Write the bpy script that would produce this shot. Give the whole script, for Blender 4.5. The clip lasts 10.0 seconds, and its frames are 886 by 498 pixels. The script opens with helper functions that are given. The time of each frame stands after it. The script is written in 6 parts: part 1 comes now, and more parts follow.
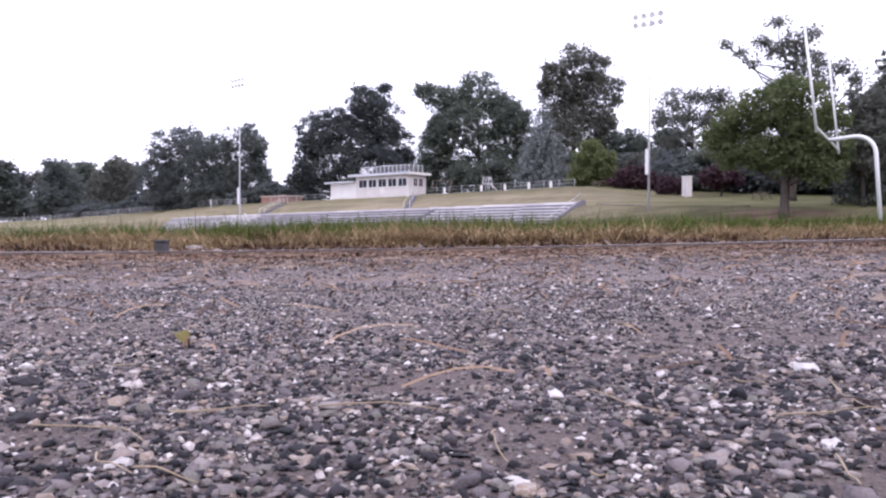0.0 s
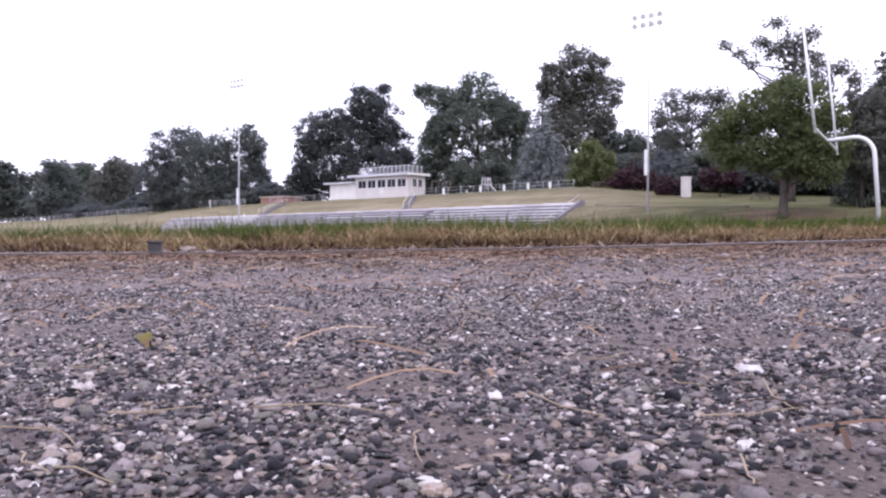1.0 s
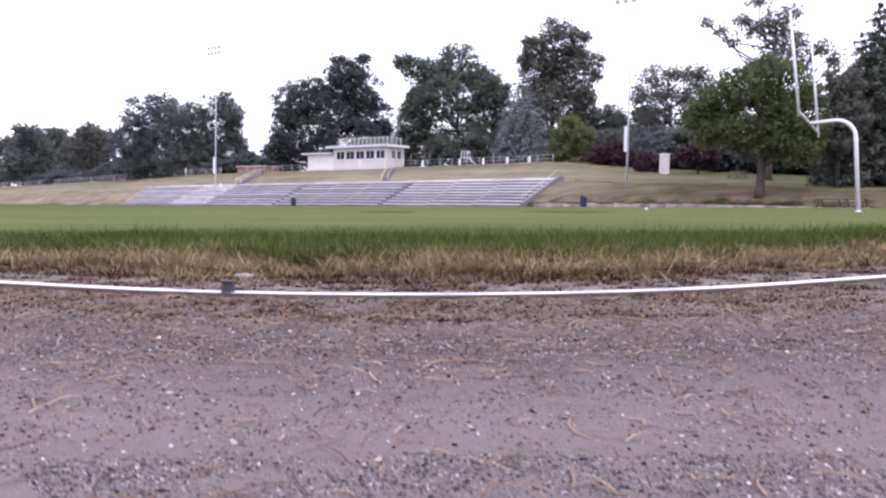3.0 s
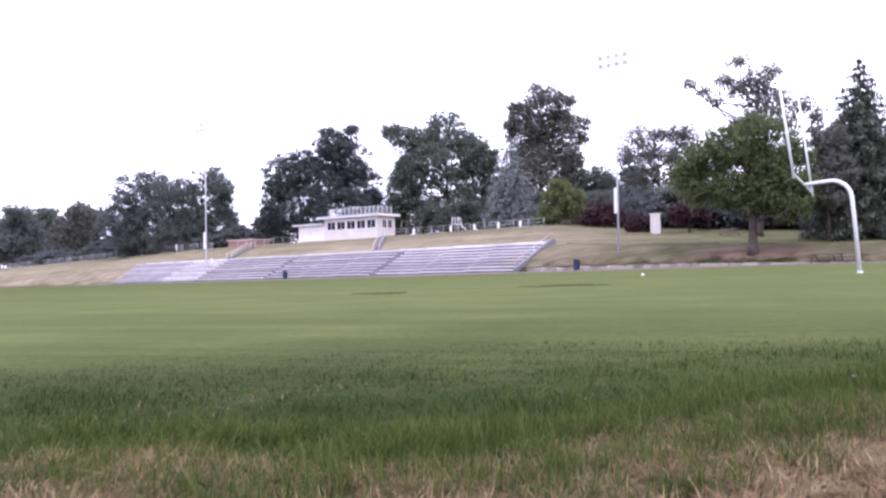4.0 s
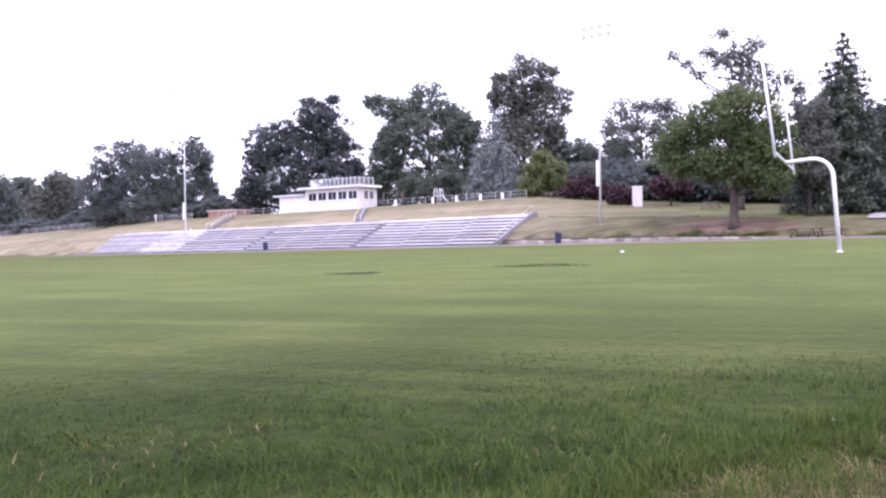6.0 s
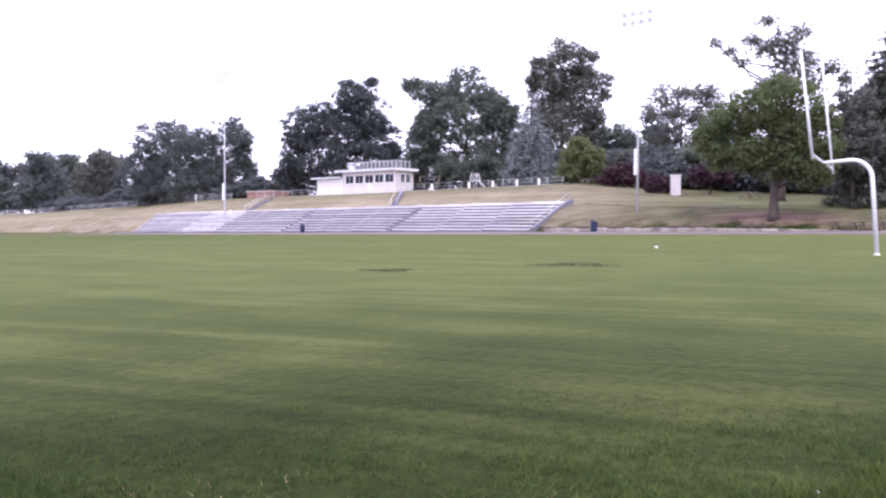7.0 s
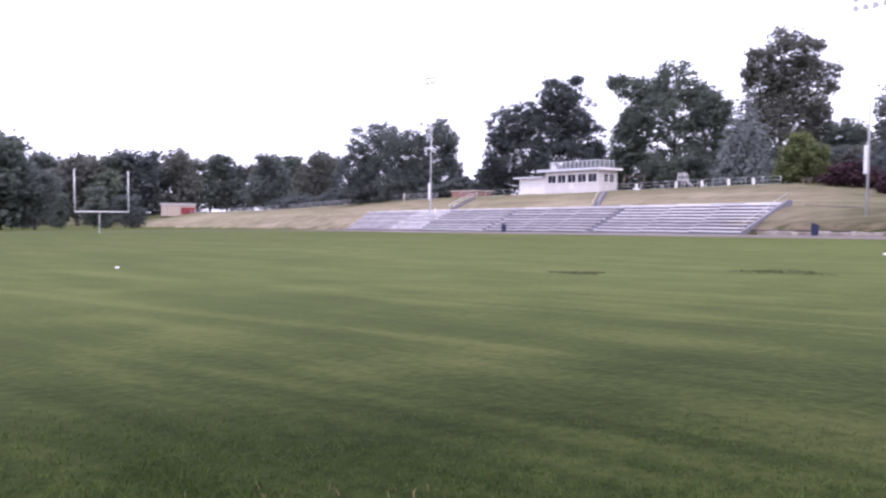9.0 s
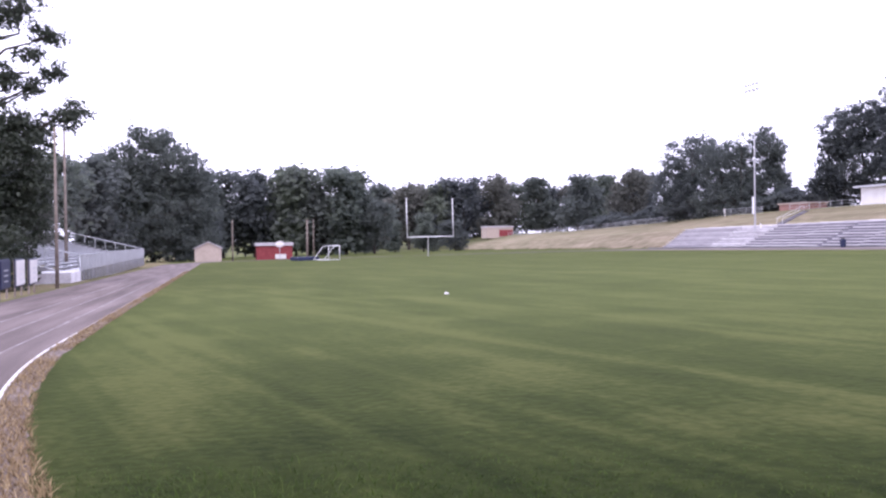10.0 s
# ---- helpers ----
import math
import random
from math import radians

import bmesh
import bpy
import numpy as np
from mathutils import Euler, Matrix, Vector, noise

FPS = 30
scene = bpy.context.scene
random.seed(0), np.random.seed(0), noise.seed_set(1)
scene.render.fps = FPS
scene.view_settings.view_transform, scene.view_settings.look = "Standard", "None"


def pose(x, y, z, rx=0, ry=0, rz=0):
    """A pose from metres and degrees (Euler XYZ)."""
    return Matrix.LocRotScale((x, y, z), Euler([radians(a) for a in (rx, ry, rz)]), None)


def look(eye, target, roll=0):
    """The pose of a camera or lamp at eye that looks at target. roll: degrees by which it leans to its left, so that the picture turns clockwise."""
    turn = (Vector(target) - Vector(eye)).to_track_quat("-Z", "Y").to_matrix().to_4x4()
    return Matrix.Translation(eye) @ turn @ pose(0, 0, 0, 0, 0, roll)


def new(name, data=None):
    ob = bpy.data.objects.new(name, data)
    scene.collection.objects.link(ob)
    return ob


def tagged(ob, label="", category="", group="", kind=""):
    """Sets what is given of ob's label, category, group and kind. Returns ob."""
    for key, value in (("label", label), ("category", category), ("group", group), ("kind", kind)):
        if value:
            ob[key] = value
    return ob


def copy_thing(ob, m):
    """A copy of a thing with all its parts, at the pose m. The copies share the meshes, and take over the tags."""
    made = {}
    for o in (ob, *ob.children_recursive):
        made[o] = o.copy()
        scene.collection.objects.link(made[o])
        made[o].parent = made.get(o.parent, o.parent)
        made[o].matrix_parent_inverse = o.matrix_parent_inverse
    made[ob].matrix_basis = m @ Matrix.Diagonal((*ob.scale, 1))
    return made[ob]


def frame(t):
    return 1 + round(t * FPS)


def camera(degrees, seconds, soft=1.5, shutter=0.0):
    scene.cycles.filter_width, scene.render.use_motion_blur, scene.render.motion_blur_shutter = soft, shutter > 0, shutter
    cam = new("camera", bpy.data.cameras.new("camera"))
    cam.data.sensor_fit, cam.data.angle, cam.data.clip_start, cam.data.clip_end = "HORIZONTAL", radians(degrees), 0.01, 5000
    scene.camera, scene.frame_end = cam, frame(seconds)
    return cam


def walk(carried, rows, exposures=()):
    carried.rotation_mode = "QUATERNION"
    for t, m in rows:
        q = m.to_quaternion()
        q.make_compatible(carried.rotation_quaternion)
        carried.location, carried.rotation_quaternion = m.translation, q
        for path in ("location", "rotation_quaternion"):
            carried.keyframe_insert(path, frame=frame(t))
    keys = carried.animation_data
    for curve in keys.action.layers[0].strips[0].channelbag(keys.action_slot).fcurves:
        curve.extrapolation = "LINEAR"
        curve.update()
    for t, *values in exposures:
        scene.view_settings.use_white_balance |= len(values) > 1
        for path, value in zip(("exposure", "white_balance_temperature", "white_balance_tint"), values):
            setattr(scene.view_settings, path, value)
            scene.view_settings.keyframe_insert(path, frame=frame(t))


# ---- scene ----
cam = camera(56.8, 10.0, soft=2.3, shutter=0.15)
# seconds, place, turn
PATH = [
    (0.0, -29.765, -7.805, -0.204, 88.926, -0.162, -50.218),
    (0.5, -29.761, -7.813, -0.203, 88.921, -0.204, -50.264),
    (1.0, -29.758, -7.819, -0.203, 88.971, -0.166, -50.265),
    (1.5, -29.756, -7.822, -0.203, 88.867, -0.163, -50.421),
    (2.0, -29.756, -7.823, -0.203, 88.830, -0.209, -50.377),
    (3.3, -29.897, -7.567, 0.115, 86.464, -0.569, -52.745),
    (3.4, -29.852, -7.562, 0.187, 86.000, 0.607, -52.617),
    (3.5, -29.766, -7.538, 0.260, 87.656, 2.133, -52.594),
    (3.6, -29.680, -7.470, 0.284, 88.491, 2.982, -52.573),
    (3.7, -29.588, -7.386, 0.298, 89.253, 1.664, -52.664),
    (3.8, -29.494, -7.300, 0.308, 89.937, 0.934, -52.522),
    (3.9, -29.404, -7.223, 0.318, 90.177, 1.153, -52.511),
    (4.0, -29.320, -7.167, 0.336, 91.515, 1.064, -52.397),
    (4.1, -29.240, -7.136, 0.364, 92.508, 0.848, -52.344),
    (4.2, -29.161, -7.123, 0.398, 91.995, 0.400, -52.175),
    (4.3, -29.088, -7.120, 0.433, 90.992, 0.383, -52.098),
    (4.4, -29.025, -7.122, 0.466, 89.946, -0.233, -52.136),
    (4.5, -28.976, -7.122, 0.492, 88.937, -0.535, -52.178),
    (4.6, -28.948, -7.122, 0.511, 88.154, -0.778, -52.192),
    (4.7, -28.937, -7.127, 0.528, 87.527, -1.235, -52.287),
    (4.8, -28.934, -7.133, 0.539, 87.339, -0.450, -52.319),
    (4.9, -28.931, -7.135, 0.544, 87.312, -0.353, -52.437),
    (5.0, -28.917, -7.131, 0.541, 87.314, -0.555, -52.660),
    (5.1, -28.887, -7.115, 0.519, 87.624, -0.575, -52.757),
    (5.2, -28.846, -7.089, 0.478, 88.207, -0.673, -52.985),
    (5.3, -28.805, -7.061, 0.437, 88.635, -0.429, -53.044),
    (5.4, -28.773, -7.040, 0.409, 89.123, -0.332, -53.161),
    (5.5, -28.759, -7.033, 0.412, 89.230, 0.264, -53.266),
    (5.6, -28.759, -7.037, 0.439, 89.127, 0.768, -53.458),
    (5.7, -28.763, -7.043, 0.470, 89.290, 0.799, -53.607),
    (6.8, -28.896, -7.189, 0.966, 89.400, 1.058, -53.274),
    (6.9, -28.924, -7.249, 1.008, 88.596, 0.493, -52.412),
    (7.0, -28.962, -7.316, 1.029, 88.131, -0.127, -51.028),
    (7.1, -28.998, -7.345, 1.021, 88.126, -0.703, -49.523),
    (7.2, -29.039, -7.368, 1.005, 88.267, -0.657, -47.933),
    (7.3, -29.077, -7.387, 0.985, 88.989, -0.029, -46.138),
    (7.4, -29.106, -7.404, 0.966, 88.685, -0.355, -44.636),
    (7.5, -29.120, -7.421, 0.955, 88.793, -0.382, -43.084),
    (7.6, -29.115, -7.439, 0.951, 88.675, -0.600, -41.524),
    (7.7, -29.095, -7.457, 0.952, 89.063, 0.402, -40.935),
    (7.8, -29.066, -7.473, 0.956, 89.068, 0.642, -40.416),
    (7.9, -29.033, -7.485, 0.962, 89.118, 1.288, -40.198),
    (8.0, -29.001, -7.492, 0.969, 89.076, 1.584, -40.050),
    (8.1, -28.971, -7.493, 0.978, 88.641, 1.899, -39.919),
    (8.2, -28.940, -7.488, 0.991, 88.320, 1.148, -39.888),
    (8.3, -28.906, -7.480, 1.005, 88.179, 1.053, -39.076),
    (8.4, -28.869, -7.469, 1.018, 88.463, 0.976, -38.724),
    (8.5, -28.828, -7.458, 1.030, 89.830, 1.764, -38.590),
    (8.6, -28.786, -7.446, 1.039, 90.157, 2.343, -38.586),
    (8.7, -28.745, -7.433, 1.046, 89.643, 1.595, -38.521),
    (8.8, -28.698, -7.417, 1.053, 89.228, 0.897, -38.458),
    (8.9, -28.641, -7.399, 1.062, 89.042, 0.063, -38.278),
    (9.0, -28.569, -7.379, 1.073, 87.982, -0.764, -36.881),
    (9.1, -28.460, -7.357, 1.088, 87.427, -1.509, -34.297),
    (9.2, -28.316, -7.333, 1.105, 87.228, -2.356, -31.462),
    (9.3, -28.172, -7.307, 1.123, 87.493, -2.110, -27.665),
    (9.4, -28.060, -7.276, 1.142, 87.765, -2.057, -23.299),
    (9.5, -28.015, -7.239, 1.160, 87.896, -1.176, -18.181),
    (9.6, -28.200, -7.186, 1.179, 88.467, -0.866, -15.583),
    (9.7, -28.400, -7.117, 1.201, 89.055, -0.510, -14.240),
    (9.8, -28.500, -7.049, 1.221, 89.241, -0.203, -12.980),
    (9.9, -28.540, -6.996, 1.236, 88.996, -0.284, -12.187),
    (9.95, -28.558, -6.975, 1.242, 89.297, 0.737, -15.230),
    (10.0, -28.558, -6.975, 1.242, 89.297, 0.737, -15.230),
]
walk(cam, [(r[0], pose(*r[1:])) for r in PATH], [
    (0.0, 0.5, 6120, 16), (2.0, 0.5, 6120, 16), (3.5, 0.62, 6040, 18), (4.0, 0.85, 5960, 22), (4.5, 0.8, 5960, 22), (5.0, 1.12, 5960, 22), (5.5, 1.2, 5960, 22), (7.0, 0.95, 5960, 22), (8.0, 1.0, 5960, 22), (9.0, 0.7, 5960, 22), (10.0, 0.7, 5960, 22)])

# ---- light: a bright overcast evening sky ----
world = bpy.data.worlds.new("overcast_sky")
scene.world = world
world.use_nodes = True
wn, wl = world.node_tree.nodes, world.node_tree.links
wn.clear()
sky = wn.new("ShaderNodeTexSky")
sky.sky_type, sky.sun_disc = "NISHITA", False
sky.sun_elevation, sky.sun_rotation = radians(38), radians(200)
sky.air_density, sky.dust_density = 1.5, 4.0
veil = wn.new("ShaderNodeMix")
veil.data_type = "RGBA"
veil.inputs[0].default_value = 0.86
veil.inputs[7].default_value = (11.4, 11.1, 13.2, 1)
bg = wn.new("ShaderNodeBackground")
bg.inputs["Strength"].default_value = 0.12
wout = wn.new("ShaderNodeOutputWorld")
wl.new(sky.outputs[0], veil.inputs[6])
wl.new(veil.outputs[2], bg.inputs["Color"])
wl.new(bg.outputs[0], wout.inputs["Surface"])

sun_data = bpy.data.lights.new("sun", "SUN")
sun_data.energy, sun_data.angle, sun_data.color = 0.9, radians(14), (1.0, 0.95, 0.88)
sun = new("sun", sun_data)
sun.matrix_world = look((0, 0, 60), (25, 22, 0))


# ---- materials ----
def mat(name, stops, scale=8.0, fine=60.0, rough=0.8, metal=0.0, bump=0.3, bump_size=0.01, island=0.0, vary=0.0, spec=0.3, through_light=0.0, stretch=None, lanes=False):
    """A surface whose colour runs through stops by noise at two scales; island and vary: share of chance per piece or per object."""
    m = bpy.data.materials.new(name)
    m.use_nodes = True
    n, l = m.node_tree.nodes, m.node_tree.links
    b = n["Principled BSDF"]
    b.inputs["Roughness"].default_value, b.inputs["Metallic"].default_value = rough, metal
    b.inputs["Specular IOR Level"].default_value = spec
    geo = n.new("ShaderNodeNewGeometry")
    big, small = n.new("ShaderNodeTexNoise"), n.new("ShaderNodeTexNoise")
    big.inputs["Scale"].default_value, small.inputs["Scale"].default_value = scale, fine
    big.inputs["Detail"].default_value, small.inputs["Detail"].default_value = 5, 4
    if stretch:
        mp = n.new("ShaderNodeMapping")
        mp.inputs["Scale"].default_value = stretch
        if lanes:
            way = n.new("ShaderNodeAttribute")
            way.attribute_name = "lane"
            l.new(way.outputs["Vector"], mp.inputs["Vector"])
        else:
            l.new(geo.outputs["Position"], mp.inputs["Vector"])
        l.new(mp.outputs[0], big.inputs["Vector"])
    else:
        l.new(geo.outputs["Position"], big.inputs["Vector"])
    l.new(geo.outputs["Position"], small.inputs["Vector"])
    mix = n.new("ShaderNodeMix")
    mix.inputs[0].default_value = 0.4
    l.new(big.outputs[0], mix.inputs[2])
    l.new(small.outputs[0], mix.inputs[3])
    value = mix.outputs[0]
    for share, node, out in ((island, geo, "Random Per Island"), (vary, None, "Random")):
        if share:
            node = node or n.new("ShaderNodeObjectInfo")
            blend = n.new("ShaderNodeMix")
            blend.inputs[0].default_value = share
            l.new(value, blend.inputs[2])
            l.new(node.outputs[out], blend.inputs[3])
            value = blend.outputs[0]
    ramp = n.new("ShaderNodeValToRGB")
    e = ramp.color_ramp.elements
    while len(e) < len(stops):
        e.new(0.5)
    for k, (at, c) in enumerate(stops):
        e[k].position, e[k].color = at, (*c, 1)
    l.new(value, ramp.inputs[0])
    l.new(ramp.outputs[0], b.inputs["Base Color"])
    if bump:
        bp = n.new("ShaderNodeBump")
        bp.inputs["Strength"].default_value, bp.inputs["Distance"].default_value = bump, bump_size
        l.new(small.outputs[0], bp.inputs["Height"])
        l.new(bp.outputs[0], b.inputs["Normal"])
    if through_light:
        tr, add = n.new("ShaderNodeBsdfTranslucent"), n.new("ShaderNodeMixShader")
        add.inputs[0].default_value = through_light
        l.new(ramp.outputs[0], tr.inputs["Color"])
        l.new(b.outputs[0], add.inputs[1])
        l.new(tr.outputs[0], add.inputs[2])
        l.new(add.outputs[0], n["Material Output"].inputs["Surface"])
    return m


def two(a, b):
    return [(0.3, a), (0.7, b)]


GRAVEL_BED = mat("gravel_bed", [(0.33, (0.075, 0.058, 0.055)), (0.5, (0.145, 0.115, 0.109)), (0.64, (0.235, 0.19, 0.183))], 1.0, 700, 0.95, bump=0.8, bump_size=0.004, stretch=(1.3, 0.1, 1.0), lanes=True)
STONE = mat("grit", [(0.22, (0.009, 0.009, 0.012)), (0.38, (0.036, 0.031, 0.038)), (0.5, (0.102, 0.087, 0.095)), (0.59, (0.19, 0.16, 0.163)), (0.65, (0.135, 0.128, 0.113)), (0.72, (0.285, 0.248, 0.248)), (0.78, (0.25, 0.188, 0.145)), (0.86, (0.64, 0.6, 0.61))], 60, 1500, 0.7, bump=0.8, bump_size=0.0006, island=0.7)
STRAW = mat("straw", [(0.24, (0.05, 0.03, 0.018)), (0.4, (0.15, 0.098, 0.05)), (0.56, (0.31, 0.222, 0.115)), (0.74, (0.5, 0.4, 0.235))], 7, 30, 0.8, bump=0, island=0.3, through_light=0.25)
LITTER_STRAW = mat("brown_litter", [(0.2, (0.06, 0.036, 0.026)), (0.5, (0.18, 0.11, 0.075)), (0.75, (0.3, 0.205, 0.14)), (0.92, (0.5, 0.41, 0.32))], 6, 40, 0.9, bump=0, island=0.6)
RUST = mat("rusty_litter", [(0.2, (0.03, 0.018, 0.015)), (0.5, (0.095, 0.052, 0.036)), (0.8, (0.2, 0.115, 0.07))], 6, 40, 0.9, bump=0, island=0.6)
BLADE = mat("grass_blade", [(0.34, (0.022, 0.041, 0.008)), (0.5, (0.05, 0.084, 0.017)), (0.66, (0.1, 0.138, 0.034))], 0.9, 3, 0.7, bump=0, island=0.35, through_light=0.4, stretch=(1.0, 0.16, 1.0), spec=0.08)
BLADE_TALL = mat("coarse_grass_blade", [(0.25, (0.03, 0.05, 0.01)), (0.5, (0.068, 0.1, 0.022)), (0.75, (0.14, 0.16, 0.05))], 2.5, 9, 0.7, bump=0, island=0.4, through_light=0.45, spec=0.08)
EARTH = mat("trodden_earth", [(0.36, (0.075, 0.055, 0.046)), (0.47, (0.15, 0.118, 0.102)), (0.6, (0.225, 0.182, 0.162))], 16, 140, 0.95, bump=0.8, bump_size=0.006)
CLOD = mat("dark_clods", two((0.06, 0.045, 0.04), (0.19, 0.15, 0.13)), 30, 300, 0.95, bump=0, island=0.6)
KERB_PAINT = mat("kerb_paint", [(0.28, (0.3, 0.27, 0.25)), (0.42, (0.62, 0.6, 0.6)), (0.7, (0.78, 0.77, 0.76))], 9, 70, 0.7, bump=0.4, bump_size=0.002, vary=0.2)
KERB_WORN = mat("kerb_worn", two((0.2, 0.165, 0.15), (0.36, 0.31, 0.29)), 9, 70, 0.9, bump=0.4, bump_size=0.002)
LANE_LIME = mat("lane_lime", [(0.4, (0.17, 0.14, 0.135)), (0.52, (0.28, 0.25, 0.25)), (0.68, (0.42, 0.4, 0.4))], 1.6, 60, 0.95, bump=0.5, bump_size=0.002)
KERB_SIDE = mat("kerb_side", two((0.06, 0.045, 0.042), (0.14, 0.108, 0.1)), 12, 90, 0.85, bump=0.5, bump_size=0.003)
DARK_BLOCK = mat("dark_block", two((0.03, 0.028, 0.03), (0.08, 0.075, 0.08)), 30, 200, 0.8)
CONCRETE = mat("concrete", [(0.3, (0.36, 0.34, 0.365)), (0.5, (0.51, 0.485, 0.505)), (0.7, (0.66, 0.635, 0.645))], 0.5, 6, 0.9, bump=0.4, bump_size=0.01, vary=0.3)
CONCRETE_PALE = mat("concrete_pale", [(0.34, (0.38, 0.36, 0.375)), (0.47, (0.6, 0.575, 0.59)), (0.6, (0.78, 0.76, 0.77))], 1.1, 9, 0.9, bump=0.5, bump_size=0.02, vary=0.2)
# Dark bluish tone; on the terrace risers it paints in shade.
CONCRETE_DARK = mat("shade_dark_concrete", two((0.14, 0.133, 0.16), (0.25, 0.24, 0.265)), 0.7, 7, 0.9, bump=0.4, bump_size=0.01, vary=0.3)
WALL_WHITE = mat("white_paint", two((0.7, 0.67, 0.65), (0.82, 0.8, 0.78)), 0.8, 9, 0.6, bump=0.1)
WALL_CREAM = mat("cream_block", two((0.6, 0.56, 0.54), (0.71, 0.67, 0.65)), 0.7, 8, 0.75, bump=0.2)
METAL_WHITE = mat("white_enamel", two((0.66, 0.66, 0.67), (0.82, 0.82, 0.83)), 2, 20, 0.4, bump=0.05, spec=0.5)
GALV = mat("galvanised_steel", two((0.4, 0.41, 0.43), (0.6, 0.61, 0.63)), 1.5, 14, 0.45, metal=0.5, bump=0.05, spec=0.5)
ALU = mat("aluminium", two((0.5, 0.5, 0.52), (0.7, 0.7, 0.73)), 1.0, 14, 0.4, metal=0.6, bump=0.05, spec=0.5)
ROOFING = mat("roof_edge", two((0.5, 0.51, 0.56), (0.66, 0.67, 0.72)), 1, 9, 0.6, bump=0.1)
GLASS_DARK = mat("window_glass", two((0.012, 0.014, 0.03), (0.03, 0.032, 0.05)), 2, 5, 0.15, bump=0, spec=0.25)
BLUE = mat("blue_paint", two((0.016, 0.022, 0.055), (0.035, 0.043, 0.1)), 3, 30, 0.5, bump=0.1)
RED = mat("red_siding", two((0.2, 0.035, 0.04), (0.32, 0.07, 0.075)), 2, 20, 0.75, bump=0.2, bump_size=0.02)
TAN = mat("tan_siding", two((0.42, 0.34, 0.28), (0.56, 0.47, 0.4)), 2, 20, 0.8, bump=0.2, bump_size=0.02)
BRICK = mat("reddish_brick", two((0.24, 0.12, 0.1), (0.4, 0.24, 0.2)), 2, 20, 0.85, bump=0.3, bump_size=0.02)
ROOF_PALE = mat("pale_roofing", two((0.42, 0.4, 0.42), (0.6, 0.58, 0.6)), 2, 20, 0.8, bump=0.2)
POLE_GREY = mat("weathered_galvanising", two((0.48, 0.48, 0.5), (0.62, 0.62, 0.65)), 1.0, 12, 0.6, metal=0.1, bump=0.05)
WOOD_POLE = mat("weathered_wood", two((0.16, 0.13, 0.11), (0.32, 0.27, 0.23)), 3, 40, 0.9, bump=0.4)
BARK = mat("bark", two((0.035, 0.03, 0.027), (0.11, 0.09, 0.075)), 3, 30, 0.95, bump=0.7, bump_size=0.04)
# Leaf ramps lifted for glare: bluish shade tones low, greener lit tones high.
LEAF = mat("leaf_dark", [(0.2, (0.1, 0.12, 0.115)), (0.52, (0.148, 0.175, 0.145)), (0.82, (0.225, 0.258, 0.175))], 0.35, 3, 0.75, bump=0, island=0.22, vary=0.1, through_light=0.62, spec=0.5)
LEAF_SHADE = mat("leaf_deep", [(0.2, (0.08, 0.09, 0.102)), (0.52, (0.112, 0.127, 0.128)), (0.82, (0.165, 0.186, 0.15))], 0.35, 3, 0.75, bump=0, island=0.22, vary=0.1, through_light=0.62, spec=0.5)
LEAF_NEAR = mat("leaf_creeper", [(0.2, (0.045, 0.056, 0.04)), (0.55, (0.07, 0.085, 0.058)), (0.9, (0.11, 0.128, 0.085))], 0.6, 5, 0.5, bump=0, island=0.4, through_light=0.5, spec=0.45)
LEAF_WARM = mat("leaf_olive", [(0.2, (0.118, 0.122, 0.11)), (0.55, (0.17, 0.174, 0.15)), (0.9, (0.235, 0.236, 0.195))], 0.35, 3, 0.75, bump=0, island=0.25, vary=0.1, through_light=0.62, spec=0.5)
LEAF_DEEP = mat("needle_deep", [(0.2, (0.055, 0.064, 0.05)), (0.55, (0.082, 0.094, 0.07)), (0.9, (0.12, 0.13, 0.095))], 0.35, 3, 0.5, bump=0, island=0.4, vary=0.1, through_light=0.3, spec=0.4)
LEAF_LIME = mat("leaf_lime", [(0.2, (0.11, 0.132, 0.055)), (0.55, (0.18, 0.208, 0.09)), (0.9, (0.25, 0.275, 0.13))], 0.35, 3, 0.75, bump=0, island=0.25, vary=0.1, through_light=0.62, spec=0.4)
LEAF_LIGHT = mat("leaf_light", [(0.2, (0.085, 0.11, 0.048)), (0.55, (0.14, 0.17, 0.076)), (0.9, (0.205, 0.235, 0.11))], 0.35, 3, 0.75, bump=0, island=0.25, vary=0.1, through_light=0.62, spec=0.4)
LEAF_BLUE = mat("needle_blue", [(0.2, (0.13, 0.148, 0.15)), (0.55, (0.2, 0.222, 0.22)), (0.9, (0.28, 0.3, 0.29))], 0.35, 3, 0.5, bump=0, island=0.4, vary=0.1, through_light=0.25, spec=0.4)
LEAF_RED = mat("leaf_purple", [(0.2, (0.035, 0.018, 0.024)), (0.55, (0.058, 0.027, 0.036)), (0.9, (0.09, 0.045, 0.054))], 0.35, 3, 0.6, bump=0, island=0.25, vary=0.1, through_light=0.35, spec=0.25)
# Haze is put into these as paler, bluer leaf colour.
LEAF_FAR_HAZED = mat("leaf_far_hazed", [(0.2, (0.108, 0.122, 0.125)), (0.52, (0.152, 0.176, 0.15)), (0.8, (0.225, 0.262, 0.17))], 0.2, 2, 0.75, bump=0, island=0.18, vary=0.3, through_light=0.62, spec=0.5)
LEAF_BELT_HAZED = mat("leaf_belt_hazed", [(0.2, (0.1, 0.112, 0.125)), (0.52, (0.14, 0.158, 0.148)), (0.8, (0.2, 0.228, 0.165))], 0.2, 2, 0.75, bump=0, island=0.18, vary=0.35, through_light=0.62, spec=0.5)


